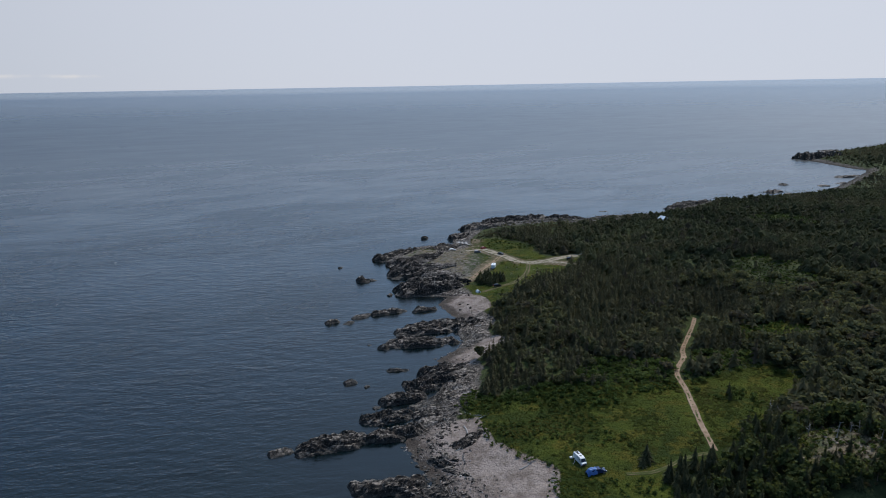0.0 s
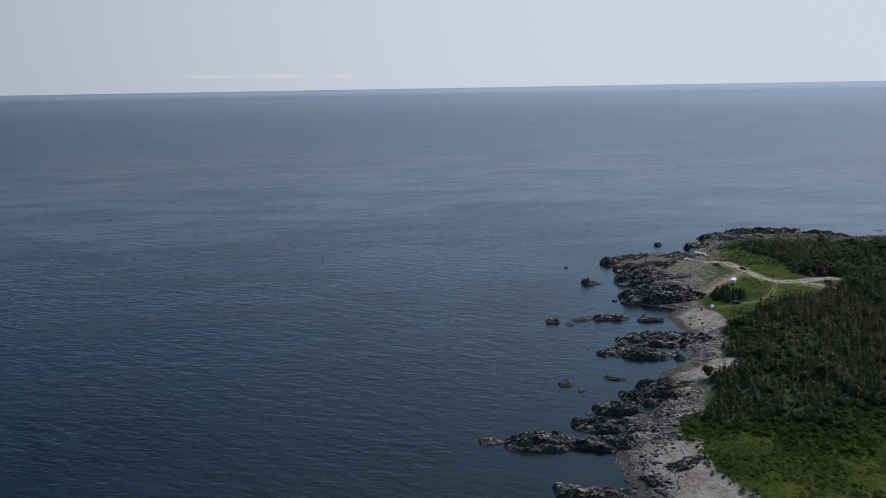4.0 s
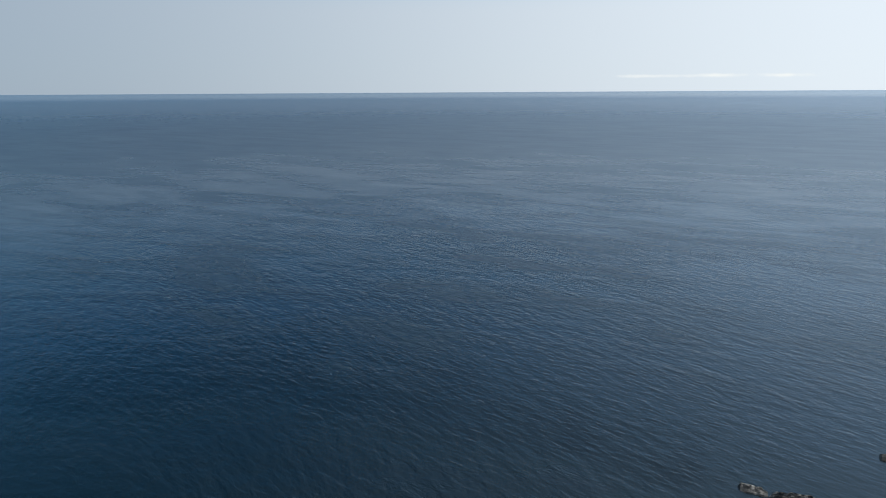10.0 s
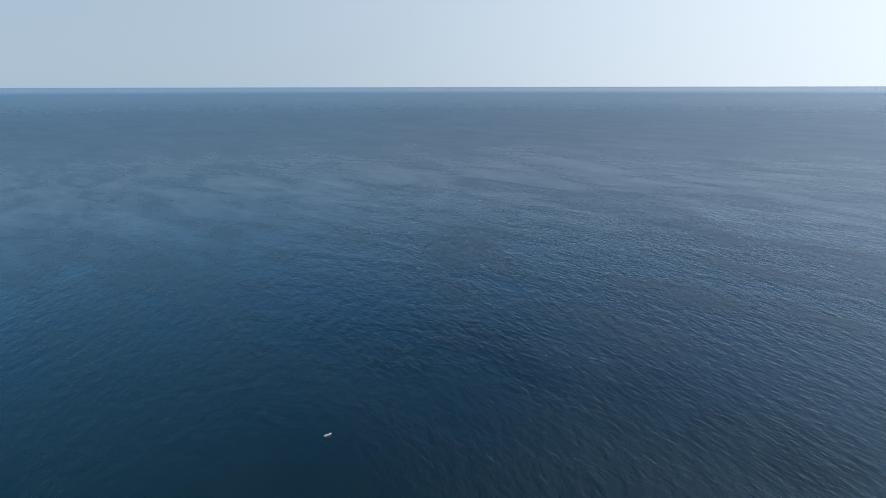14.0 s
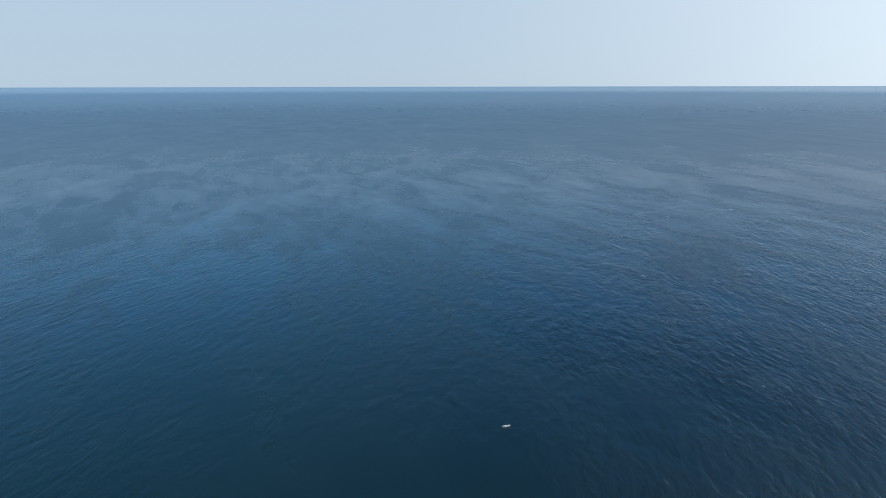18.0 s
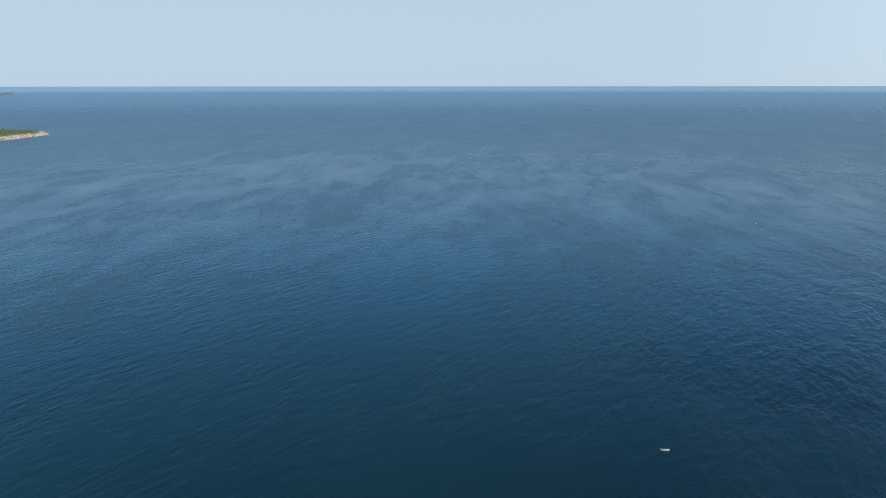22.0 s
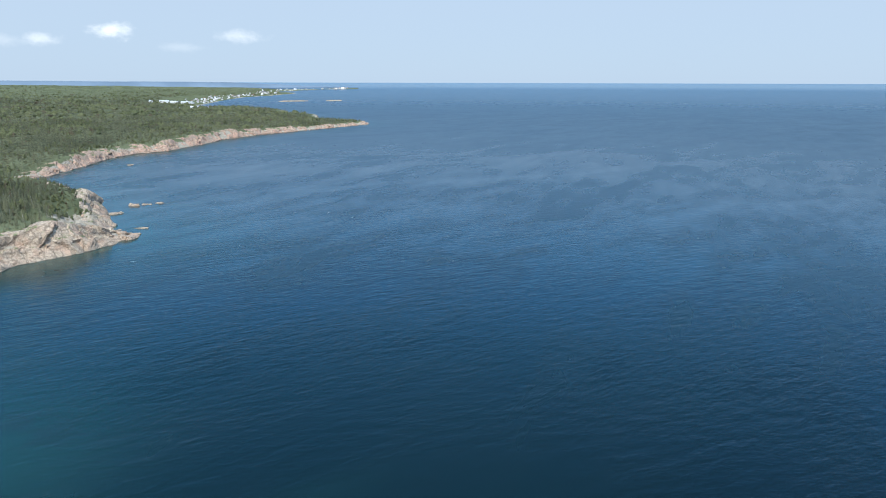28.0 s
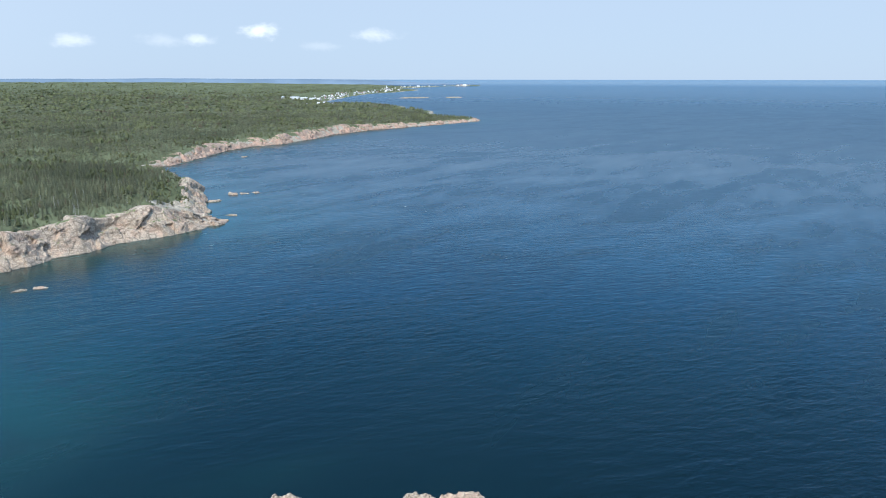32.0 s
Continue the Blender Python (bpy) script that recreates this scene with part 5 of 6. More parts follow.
# ---- undergrowth, grass and stones ----
def shrubs():
    x, y = jittered(0, 160, 148, 282, 2.2)
    e = inland(x, y, MEADOW)
    d = inland(x, y)
    ok = (d > 8) & (track_gap(x, y) > 2.4) & (((e > -3) & (e < 1.0 + 5 * vnoise(x / 9, y / 9, 5)) & (rng.uniform(0, 1, len(x)) < 0.4)) | ((e > 0) & (fbm(x / 13, y / 13, 61) > 0.70)))
    ok &= (np.hypot(x - 38, y - 168) > 8) & (inland(x, y, BEACH) < -2)
    ok |= (e > -4) & (e < 9) & (y > 206 + 4 * vnoise(x / 7, y / 7, 6)) & (x < 88) & (track_gap(x, y) > 2.2) & (d > 9)
    ok |= (x > 26) & (x < 62) & (y < 157 + 5 * vnoise(x / 5, y / 5, 8)) & (d > 8) & (rng.uniform(0, 1, len(x)) < 0.75)
    ok |= (np.abs(inland(x, y, BEACH) - 1.0 + 2 * vnoise(x / 3, y / 3, 12)) < 1.5) & (x > 5) & (d > 8) & (y > 152)
    ok |= (glade(x, y) < 1.15) & (track_gap(x, y) > 2.2)
    ok |= (x > 62) & (y < 178) & (track_gap(x, y) > 2.2) & (e < -1) & (rng.uniform(0, 1, len(x)) < 0.45)
    ok |= (e > 0.5) & (x < 62) & (y > 176) & (track_gap(x, y) > 2.2) & (fbm(x / 9, y / 9, 67) + 0.25 * smooth(62, 30, x) > 0.62)
    x2, y2 = jittered(-20, 80, 296, 470, 3.2)
    ok2 = (inland(x2, y2) > 8) & (track_gap(x2, y2) > 4.5) & (fbm(x2 / 12, y2 / 12, 63) > np.where((y2 > 424) & (x2 > 16), 0.42, 0.57)) & (inland(x2, y2, COVE) < -1)
    x3, y3 = jittered(150, 300, 300, 532, 2.8)
    ok3 = glade(x3, y3) < 1.1
    x, y = np.concatenate([x[ok], x2[ok2], x3[ok3]]), np.concatenate([y[ok], y2[ok2], y3[ok3]])
    h = rng.uniform(0.6, 1.5, len(x)) * np.where((y > 204) & (y < 245), 1.6, 1.0) * np.where(glade(x, y) < 1, 1.5, 1.0)
    merge("shrubs", [broad_shape(44, 230 + i, 5, 0.19) for i in range(4)], x, y, height(x, y) - 0.15 * h - 0.1, h, h * rng.uniform(1.0, 1.7, len(x)),
          rng.uniform(0, 1, len(x)), M_SHRUB, "low green bushes round the meadow and the clearing", "bushes")


def tuft_shape(seed, blades=5):
    r = np.random.default_rng(seed)
    v, f = [], []
    for i in range(blades):
        a, s, q = r.uniform(0, 6.28), r.uniform(0.2, 0.6), r.uniform(0, 0.35)
        cx, cy = math.cos(a) * q, math.sin(a) * q
        b = len(v)
        v += [(cx - 0.16 * math.sin(a), cy + 0.16 * math.cos(a), 0), (cx + 0.16 * math.sin(a), cy - 0.16 * math.cos(a), 0), (cx + math.cos(a) * s, cy + math.sin(a) * s, r.uniform(0.6, 1.0))]
        f.append((b, b + 1, b + 2))
    return np.array(v), np.array(f)


def grass_tufts():
    x, y = jittered(0, 135, 148, 236, 0.82)
    ok = (inland(x, y, MEADOW) > -2) & (track_gap(x, y) > 1.7) & (np.hypot(x - 38, y - 169) > 3) & (inland(x, y, BEACH) < 0)
    x2, y2 = jittered(-10, 90, 300, 470, 1.7)
    ok2 = (inland(x2, y2, CLEARING) > 0) & (inland(x2, y2) > 9) & (track_gap(x2, y2) > 3.4) & (inland(x2, y2, COVE) < 0)
    x, y = np.concatenate([x[ok], x2[ok2]]), np.concatenate([y[ok], y2[ok2]])
    h = rng.uniform(0.10, 0.30, len(x)) * (0.6 + 0.8 * fbm(x / 7, y / 7, 71))
    tint = np.clip(fbm(x / 11, y / 11, 73) * 1.6 - 0.3 + rng.normal(0, 0.2, len(x)), 0, 1)
    merge("grass", [tuft_shape(260 + i) for i in range(6)], x, y, height(x, y) - 0.04, h, h * 3.2, tint, M_GRASS, "rough long meadow grass in green and yellowish patches", "grass")


def herbs():
    """Low leafy clumps that make the meadow uneven."""
    x, y = jittered(0, 135, 148, 236, 1.45)
    e = inland(x, y, MEADOW)
    ok = (e > -2) & (track_gap(x, y) > 1.8) & (np.hypot(x - 38, y - 169) > 5) & (inland(x, y, BEACH) < -1) & (inland(x, y) > 6)
    ok &= rng.uniform(0, 1, len(x)) < smooth(0.40, 0.58, fbm(x / 9, y / 9, 67))
    x, y = x[ok], y[ok]
    h = rng.uniform(0.12, 0.34, len(x))
    merge("meadow_herbs", [broad_shape(16, 240 + i, 3, 0.34) for i in range(5)], x, y, height(x, y) - 0.25 * h, h, rng.uniform(1.0, 2.8, len(x)),
          rng.uniform(0, 1, len(x)), M_HERB, "bright green clumps of low herbs in the meadow", "herbs")


def knoll_rocks():
    """Pale weathered stones and grey scrub on the bald knoll."""
    x, y = jittered(88, 130, 146, 180, 1.5)
    q = np.hypot((x - 108) * 0.8, y - 161)
    ok = (q < 15) & (rng.uniform(0, 1, len(x)) < 0.42 * smooth(16, 6, q))
    x, y = x[ok], y[ok]
    s = 0.35 + 1.1 * rng.uniform(0, 1, len(x)) ** 2.5
    merge("knoll_stones", STONES, x, y, height(x, y) - 0.1, s * 0.8, s, rng.uniform(0.3, 1, len(x)), M_CLIFF, "pale weathered stones on the bald knoll", "stones")
    x, y = jittered(88, 130, 146, 182, 1.35)
    q = np.hypot((x - 108) * 0.8, y - 161)
    ok = (q < 17) & (rng.uniform(0, 1, len(x)) < 0.75)
    x, y = x[ok], y[ok]
    h = rng.uniform(0.4, 1.2, len(x))
    merge("scrub", [broad_shape(30, 250 + i, 4, 0.2) for i in range(4)], x, y, height(x, y) - 0.2 * h, h, h * rng.uniform(1.1, 1.7, len(x)),
          rng.choice([0.8, 2.0, 2.0], len(x)), M_HERB, "yellowish grey scrub on the bald knoll", "bushes")


shrubs()
grass_tufts()
herbs()

M_STONE = Mat("beach_stone", 0.85, 0, 0.3)
M_STONE.color(M_STONE.mix(M_STONE.ramp(M_STONE.noise(2.2, 5), 0.35, 0.65), M_STONE.mix(M_STONE.attr("tint"), (0.055, 0.045, 0.036), (0.42, 0.365, 0.31)), (0.13, 0.105, 0.088)))
M_STONE = M_STONE.mat


def stone_shape(seed):
    r = np.random.default_rng(seed)
    bm = bmesh.new()
    bmesh.ops.create_icosphere(bm, subdivisions=1, radius=0.5)
    v = np.array([p.co[:] for p in bm.verts])
    f = np.array([[p.index for p in q.verts] for q in bm.faces])
    bm.free()
    return v * r.uniform(0.7, 1.25, (len(v), 1)) * np.array([1.0, 0.8, 0.6]) + np.array([0, 0, 0.14]), f


def pebble_shape(seed):
    r = np.random.default_rng(seed)
    v = np.array([(math.cos(a), 0.8 * math.sin(a), 0.0) for a in (0.2, 1.7, 3.1, 4.9)] + [(0.1, 0.0, 0.75)])
    return v * 0.55 * r.uniform(0.75, 1.2, (5, 1)), np.array([(0, 1, 4), (1, 2, 4), (2, 3, 4), (3, 0, 4)])


PEBBLES = [pebble_shape(310 + i) for i in range(6)]
STONES = [stone_shape(300 + i) for i in range(6)]


def stones():
    x, y = jittered(-30, 34, 146, 346, 0.85)
    d = inland(x, y)
    sandy = np.maximum.reduce([inland(x, y, BEACH), inland(x, y, COVE), inland(x, y, STRAND)]) > -1
    n = fbm(x / 8, y / 8, 81)
    ok = (d > -1.5) & (d < 12) & (rng.uniform(0, 1, len(x)) < np.where(sandy, np.where(n > 0.52, 0.6, 0.10), np.where(n > 0.42, 0.8, 0.25)))
    x, y, d = x[ok], y[ok], d[ok]
    s = 0.22 + 0.9 * rng.uniform(0, 1, len(x)) ** 3.2
    merge("beach_stones", STONES, x, y, height(x, y, d) - 0.05, s, s, rng.uniform(0, 1, len(x)), M_STONE, "grey and pink beach stones between the ledges", "stones")
    x, y = jittered(-22, 32, 148, 232, 0.62)
    d = inland(x, y)
    n = fbm(x / 5, y / 5, 85)
    ok = (d > -1.0) & (d < 17) & (rng.uniform(0, 1, len(x)) < 0.8 * smooth(0.42, 0.58, n) * smooth(20, 6, d))
    x, y, d = x[ok], y[ok], d[ok]
    s = 0.30 + 0.9 * rng.uniform(0, 1, len(x)) ** 2.2
    merge("pebbles", PEBBLES, x, y, height(x, y, d) - 0.03, s, s, np.where(rng.uniform(0, 1, len(x)) < 0.45, 0.0, rng.uniform(0.4, 1.0, len(x))), M_STONE, "pale and dark pebbles strewn over the beach", "stones")
    x, y = jittered(-24, 66, 350, 466, 1.9)
    d = inland(x, y)
    q = np.minimum(np.hypot(x, (y - 396) * 0.8), np.hypot(x - 44, (y - 372) * 1.2) + 14)
    ok = (inland(x, y, CLEARING) > 0) & (d > 6) & (track_gap(x, y) > 3) & (rng.uniform(0, 1, len(x)) < 0.5 * smooth(36, 14, q) * (fbm(x / 6, y / 6, 87) > 0.46))
    x, y, d = x[ok], y[ok], d[ok]
    s = 0.4 + 1.3 * rng.uniform(0, 1, len(x)) ** 2.5
    merge("point_stones", STONES, x, y, height(x, y, d) - 0.08, s * 0.8, s, rng.uniform(0.3, 1, len(x)), M_STONE, "pale stones strewn over the dry grass of the point", "stones")
    x, y = jittered(40, 110, -345, -230, 1.0)
    x2, y2 = jittered(-52, 60, -415, -320, 1.0)
    x, y = np.concatenate([x, x2]), np.concatenate([y, y2])
    d = inland(x, y)
    ok = (d > -2.5) & (d < 4) & (y < -230) & (rng.uniform(0, 1, len(x)) < 0.5)
    x, y, d = x[ok], y[ok], d[ok]
    s = 0.5 + 2.2 * rng.uniform(0, 1, len(x)) ** 3
    merge("fallen_rocks", STONES, x, y, np.maximum(height(x, y, d), -0.2) - 0.1, s, s, rng.uniform(0.4, 1, len(x)), M_CLIFF, "fallen blocks at the foot of the cliff", "stones")


stones()
knoll_rocks()
boulder_me = [raw_mesh("boulder", v, f, M_SHORE) for v, f in STONES]
for k in range(330):
    x, y = rng.uniform(-20, 16), rng.uniform(158, 225) if k < 95 else rng.uniform(236, 345)
    if k >= 150:
        x, y = rng.normal(-3, 5), rng.uniform(158, 204)
    d = float(inland(x, y)[0])
    if not -3 < d < 14:
        continue
    s = rng.uniform(0.8, 2.4) if k < 150 else rng.uniform(0.6, 1.7)
    ob = new("boulder", boulder_me[k % 6])
    ob.matrix_world = pose(x, y, max(at_ground(x, y), -0.3) - 0.1 * s, rng.uniform(-12, 12), rng.uniform(-12, 12), rng.uniform(0, 360))
    ob.scale = (s * 1.2, s, s)
    tagged(ob, "dark rounded boulder lying on the stony shore", "boulder", "boulders of the beach")


# ---- dead trees and driftwood ----
def dead_tree(x, y, tall, seed):
    r = random.Random(seed)
    ob = thing("dead_tree", x, y, at_ground(x, y) - 0.1, r.uniform(0, 360), "bleached leafless dead spruce standing on the knoll", "tree", "dead trees")
    part("trunk", tube((0, 0, 0), (r.uniform(-.3, .3), r.uniform(-.3, .3), tall), 0.14, 0.03, 6), M_DEAD, ob)
    for i in range(9):
        z, a, ln = tall * r.uniform(0.25, 0.95), r.uniform(0, 6.28), r.uniform(0.6, 1.6)
        part("branch", tube((0, 0, z), (math.cos(a) * ln, math.sin(a) * ln, z + r.uniform(-0.1, 0.5)), 0.05, 0.012, 4), M_DEAD, ob)


for k in range(7):
    dead_tree(rng.uniform(95, 122), rng.uniform(156, 176), rng.uniform(3, 5), k)
for k in range(10):
    dead_tree(rng.uniform(102, 118), rng.uniform(183, 196), rng.uniform(4, 7), 40 + k)


def driftwood():
    for a in [(5, 195, 6, 189, 0.26), (10, 199, 13.5, 201.5, 0.22), (8, 202, 11, 201, 0.18), (36, 170.5, 35.2, 168.5, 0.14), (37, 170, 37.2, 167.4, 0.16), (20, 168, 23, 170, 0.18), (2, 181, 5, 182.5, 0.16)]:
        x0, y0, x1, y1, r = a
        me = bpy.data.meshes.new("driftwood_log")
        za, zb = at_ground(x0, y0) + r * 0.8, at_ground(x1, y1) + r * 0.6
        u = Vector((y1 - y0, x0 - x1, 0)).normalized()
        sect = []
        for p, q in (((x0, y0, za), r), (((x0 + x1) / 2 + 0.2, (y0 + y1) / 2, (za + zb) / 2 + 0.05), r * 0.9), ((x1, y1, zb), r * 0.6)):
            sect.append([Vector(p) + (u * math.cos(6.283 * i / 8) + Vector((0, 0, 1)) * math.sin(6.283 * i / 8)) * q for i in range(8)])
        bm = loft(sect)
        bmesh.ops.recalc_face_normals(bm, faces=bm.faces[:])
        bm.to_mesh(me)
        bm.free()
        me.materials.append(M_DEAD)
        tagged(new("driftwood_log", me), "bleached driftwood log lying on the shore", "driftwood", "driftwood logs")


driftwood()


# ---- vehicles ----
M_WHITE = paint("white_paint", (0.78, 0.78, 0.76), 0.35)
M_GLASS = paint("dark_glass", (0.015, 0.018, 0.022), 0.08, 0, 0.2)
M_TYRE = paint("tyre_rubber", (0.02, 0.02, 0.02), 0.85)
M_RIM = paint("grey_rim", (0.45, 0.45, 0.46), 0.35, 0.8)
M_PLASTIC = paint("black_plastic", (0.03, 0.03, 0.032), 0.55)
M_LAMP = paint("clear_lamp", (0.75, 0.75, 0.72), 0.15)
M_TAIL = paint("red_lamp", (0.45, 0.02, 0.02), 0.25)
M_TARP = paint("blue_tarpaulin", (0.06, 0.16, 0.42), 0.4, 0, 0.35)
M_NAVY = paint("navy_paint", (0.014, 0.028, 0.085), 0.25)
M_GREYCAR = paint("grey_paint", (0.16, 0.165, 0.17), 0.3, 0.3)
M_DARKCAR = paint("black_paint", (0.022, 0.023, 0.026), 0.25)
M_REDCAR = paint("red_paint", (0.30, 0.035, 0.03), 0.3)
M_PLANK = paint("weathered_planks", (0.46, 0.43, 0.39), 0.85, 0, 0.35)
M_ROOF = paint("grey_shingles", (0.13, 0.13, 0.135), 0.85, 0, 0.4)
M_ROOF_RED = paint("red_roof", (0.26, 0.07, 0.05), 0.75, 0, 0.3)
M_PLASTER = paint("white_clapboard", (0.46, 0.46, 0.45), 0.7, 0, 0.12)
M_METAL = paint("pale_metal", (0.62, 0.63, 0.64), 0.4, 0.3)


def wheel(parent, x, y, r=0.34, w=0.24):
    bm = bmesh.new()
    bmesh.ops.create_cone(bm, cap_ends=True, segments=18, radius1=r, radius2=r, depth=w, matrix=pose(x, y, r, 90, 0, 0))
    bmesh.ops.bevel(bm, geom=bm.edges[:], offset=0.03, segments=1, affect='EDGES')
    tyre = part("wheel", bm, M_TYRE, parent)
    bm = bmesh.new()
    bmesh.ops.create_cone(bm, cap_ends=True, segments=12, radius1=r * 0.58, radius2=r * 0.52, depth=w + 0.03, matrix=pose(x, y, r, 90, 0, 0))
    part("rim", bm, M_RIM, tyre)


def vehicle(name, x, y, turn, profile, width, waist, glass, wheels, mat, label, group, tumble=0.86, length=None):
    """A car along its own x: a side outline narrowed above the waist, with panes, lamps, bumpers and wheels."""
    ob = thing(name, x, y, at_ground(x, y) + 0.02, turn, label, "vehicle", group)
    half = width / 2
    bm = loft([[(px, -half * (tumble if pz > waist else 1.0), pz) for px, pz in profile], [(px, half * (tumble if pz > waist else 1.0), pz) for px, pz in profile]])
    bmesh.ops.bevel(bm, geom=bm.edges[:], offset=0.07, segments=2, affect='EDGES')
    part("body", bm, mat, ob, smooth_faces=False)
    for (x0, z0), (x1, z1), (x2, z2), (x3, z3) in glass:        # side panes
        for s in (-1, 1):
            ring = [(x0, z0), (x1, z1), (x2, z2), (x3, z3)]
            y_in = [half * (tumble if pz > waist + 0.02 else 1.0) for _, pz in ring]
            bm = loft([[(px, s * (yy - 0.04), pz) for (px, pz), yy in zip(ring, y_in)], [(px, s * (yy + 0.012), pz) for (px, pz), yy in zip(ring, y_in)]])
            part("side_window", bm, M_GLASS, ob)
    for wx_ in wheels:
        for s in (-1, 1):
            wheel(ob, wx_, s * (half - 0.1))
    return ob


def end_pane(ob, name, xa, za, xb, zb, half, mat=None):
    """A pane across the car between two heights of a sloping end."""
    n = Vector((zb - za, 0, xa - xb)).normalized() * 0.03
    if n.x * (1 if xa > 0 else -1) < 0:
        n = -n
    ring = [Vector((xa, -half, za)), Vector((xa, half, za)), Vector((xb, half * 0.92, zb)), Vector((xb, -half * 0.92, zb))]
    part(name, loft([[p - n for p in ring], [p + n for p in ring]]), mat or M_GLASS, ob)


def campervan(x, y, turn):
    prof = [(-2.95, 0.42), (-2.98, 1.2), (-2.92, 2.55), (-2.7, 2.68), (1.35, 2.66), (1.75, 2.5), (2.45, 1.32), (2.95, 1.12), (3.0, 0.5), (2.9, 0.4)]
    ob = vehicle("campervan", x, y, turn, prof, 2.05, 1.25, [((-2.3, 1.35), (-2.3, 1.95), (-0.9, 1.95), (-0.9, 1.35)), ((-0.6, 1.35), (-0.6, 1.95), (0.5, 1.95), (0.5, 1.35)), ((0.8, 1.35), (0.8, 2.1), (1.55, 2.1), (2.0, 1.35))],
                 [-1.75, 1.95], M_WHITE, "white high-roofed camper van parked on the meadow grass", "parked vehicles", 0.93)
    end_pane(ob, "windscreen", 2.42, 1.42, 1.86, 2.36, 0.9)
    part("roof_vent", box(-1.6, -0.35, 2.66, -0.9, 0.35, 2.8, 0.03), M_PLASTIC, ob, "dark roof vent")
    part("roof_vent", box(0.1, -0.3, 2.65, 0.7, 0.3, 2.78, 0.03), M_PLASTIC, ob, "dark roof vent")
    ob.scale = (0.82, 0.82, 0.82)
    part("solar_panel", box(-2.6, -0.55, 2.67, -1.8, 0.55, 2.72), M_GLASS, ob, "flat dark solar panel")
    part("bumper", box(2.85, -0.98, 0.35, 3.08, 0.98, 0.72, 0.05), M_PLASTIC, ob)
    part("bonnet_grille", box(2.9, -0.6, 0.78, 3.02, 0.6, 1.02, 0.02), M_PLASTIC, ob)
    for s in (-1, 1):
        part("headlight", box(2.78, s * 0.8 - 0.17, 0.85, 2.99, s * 0.8 + 0.17, 1.1, 0.03), M_LAMP, ob)
        part("mirror", box(1.95, s * 1.18 - 0.1, 1.45, 2.1, s * 1.18 + 0.1, 1.8, 0.03), M_PLASTIC, ob)
        part("tail_light", box(-3.0, s * 0.92 - 0.06, 0.9, -2.93, s * 0.92 + 0.06, 1.5), M_TAIL, ob)
    return ob


def hatchback(name, x, y, turn, mat, label, high=1.5, long=4.3):
    k = long / 4.3
    prof = [(-2.1 * k, 0.35), (-2.15 * k, 0.85), (-1.95 * k, 0.98), (-1.55 * k, high - 0.04), (-1.2 * k, high), (0.3 * k, high), (0.55 * k, high - 0.06), (1.25 * k, 0.98), (2.05 * k, 0.82), (2.15 * k, 0.5), (2.05 * k, 0.32)]
    ob = vehicle(name, x, y, turn, prof, 1.78, 0.99, [((-1.5 * k, 1.04), (-1.3 * k, high - 0.12), (-0.45 * k, high - 0.1), (-0.45 * k, 1.04)), ((-0.35 * k, 1.04), (-0.35 * k, high - 0.1), (0.35 * k, high - 0.12), (0.95 * k, 1.04))],
                 [-1.3 * k, 1.3 * k], mat, label, "parked vehicles", 0.82)
    end_pane(ob, "windscreen", 1.2 * k, 1.04, 0.62 * k, high - 0.1, 0.74)
    end_pane(ob, "rear_window", -1.9 * k, 1.04, -1.62 * k, high - 0.12, 0.72)
    for s in (-1, 1):
        part("headlight", box(1.98 * k, s * 0.66 - 0.17, 0.6, 2.15 * k, s * 0.66 + 0.17, 0.78, 0.03), M_LAMP, ob)
        part("tail_light", box(-2.16 * k, s * 0.72 - 0.12, 0.68, -2.06 * k, s * 0.72 + 0.12, 0.9, 0.02), M_TAIL, ob)
    return ob


campervan(37.3, 169.6, -70)
hatchback("station_wagon", 41.2, 164.4, 14, M_NAVY, "dark blue station wagon parked beside the camper van", 1.62, 4.9)


def tarp(x, y, turn, z):
    """A loose sheet draped over the rear of the wagon and pegged out beside it."""
    n, k = 14, 10
    u, v = np.meshgrid(np.linspace(-1.6, 1.5, n), np.linspace(-1.5, 1.5, k), indexing='ij')
    zz = 1.72 - 0.12 * np.abs(v) ** 2 - 1.15 * smooth(0.85, 1.5, np.abs(v)) - 1.0 * smooth(-0.7, -1.6, u) + 0.10 * np.sin(u * 4.1 + v * 2.0) + 0.12 * (vnoise(u * 2, v * 2, 8) - 0.5)
    i, j = np.meshgrid(np.arange(n - 1), np.arange(k - 1), indexing='ij')
    q = np.stack([i * k + j, (i + 1) * k + j, (i + 1) * k + j + 1, i * k + j + 1], -1).reshape(-1, 4)
    top = np.stack([u.ravel(), v.ravel(), zz.ravel()], 1)
    low = top - np.array([0, 0, 0.03])
    ob = new("tarpaulin", raw_mesh("tarpaulin", np.concatenate([top, low]), np.concatenate([q, q[:, ::-1] + n * k]), M_TARP, flat=False))
    ob.matrix_world = pose(x, y, z, 0, 0, turn)
    ob.scale = (0.92, 0.72, 1.0)
    tagged(ob, "bright blue tarpaulin draped over the rear of the wagon", "tarpaulin")


tarp(39.4, 163.9, 14, at_ground(41.2, 164.4) + 0.06)


def cool_box(x, y):
    ob = thing("cool_box", x, y, at_ground(x, y) + 0.02, 20, "small white cool box standing in the grass", "box")
    part("body", box(-0.4, -0.28, 0, 0.4, 0.28, 0.42, 0.03), M_WHITE, ob)
    part("lid", box(-0.42, -0.3, 0.425, 0.42, 0.3, 0.52, 0.03), M_WHITE, ob)


cool_box(35.2, 171.6)

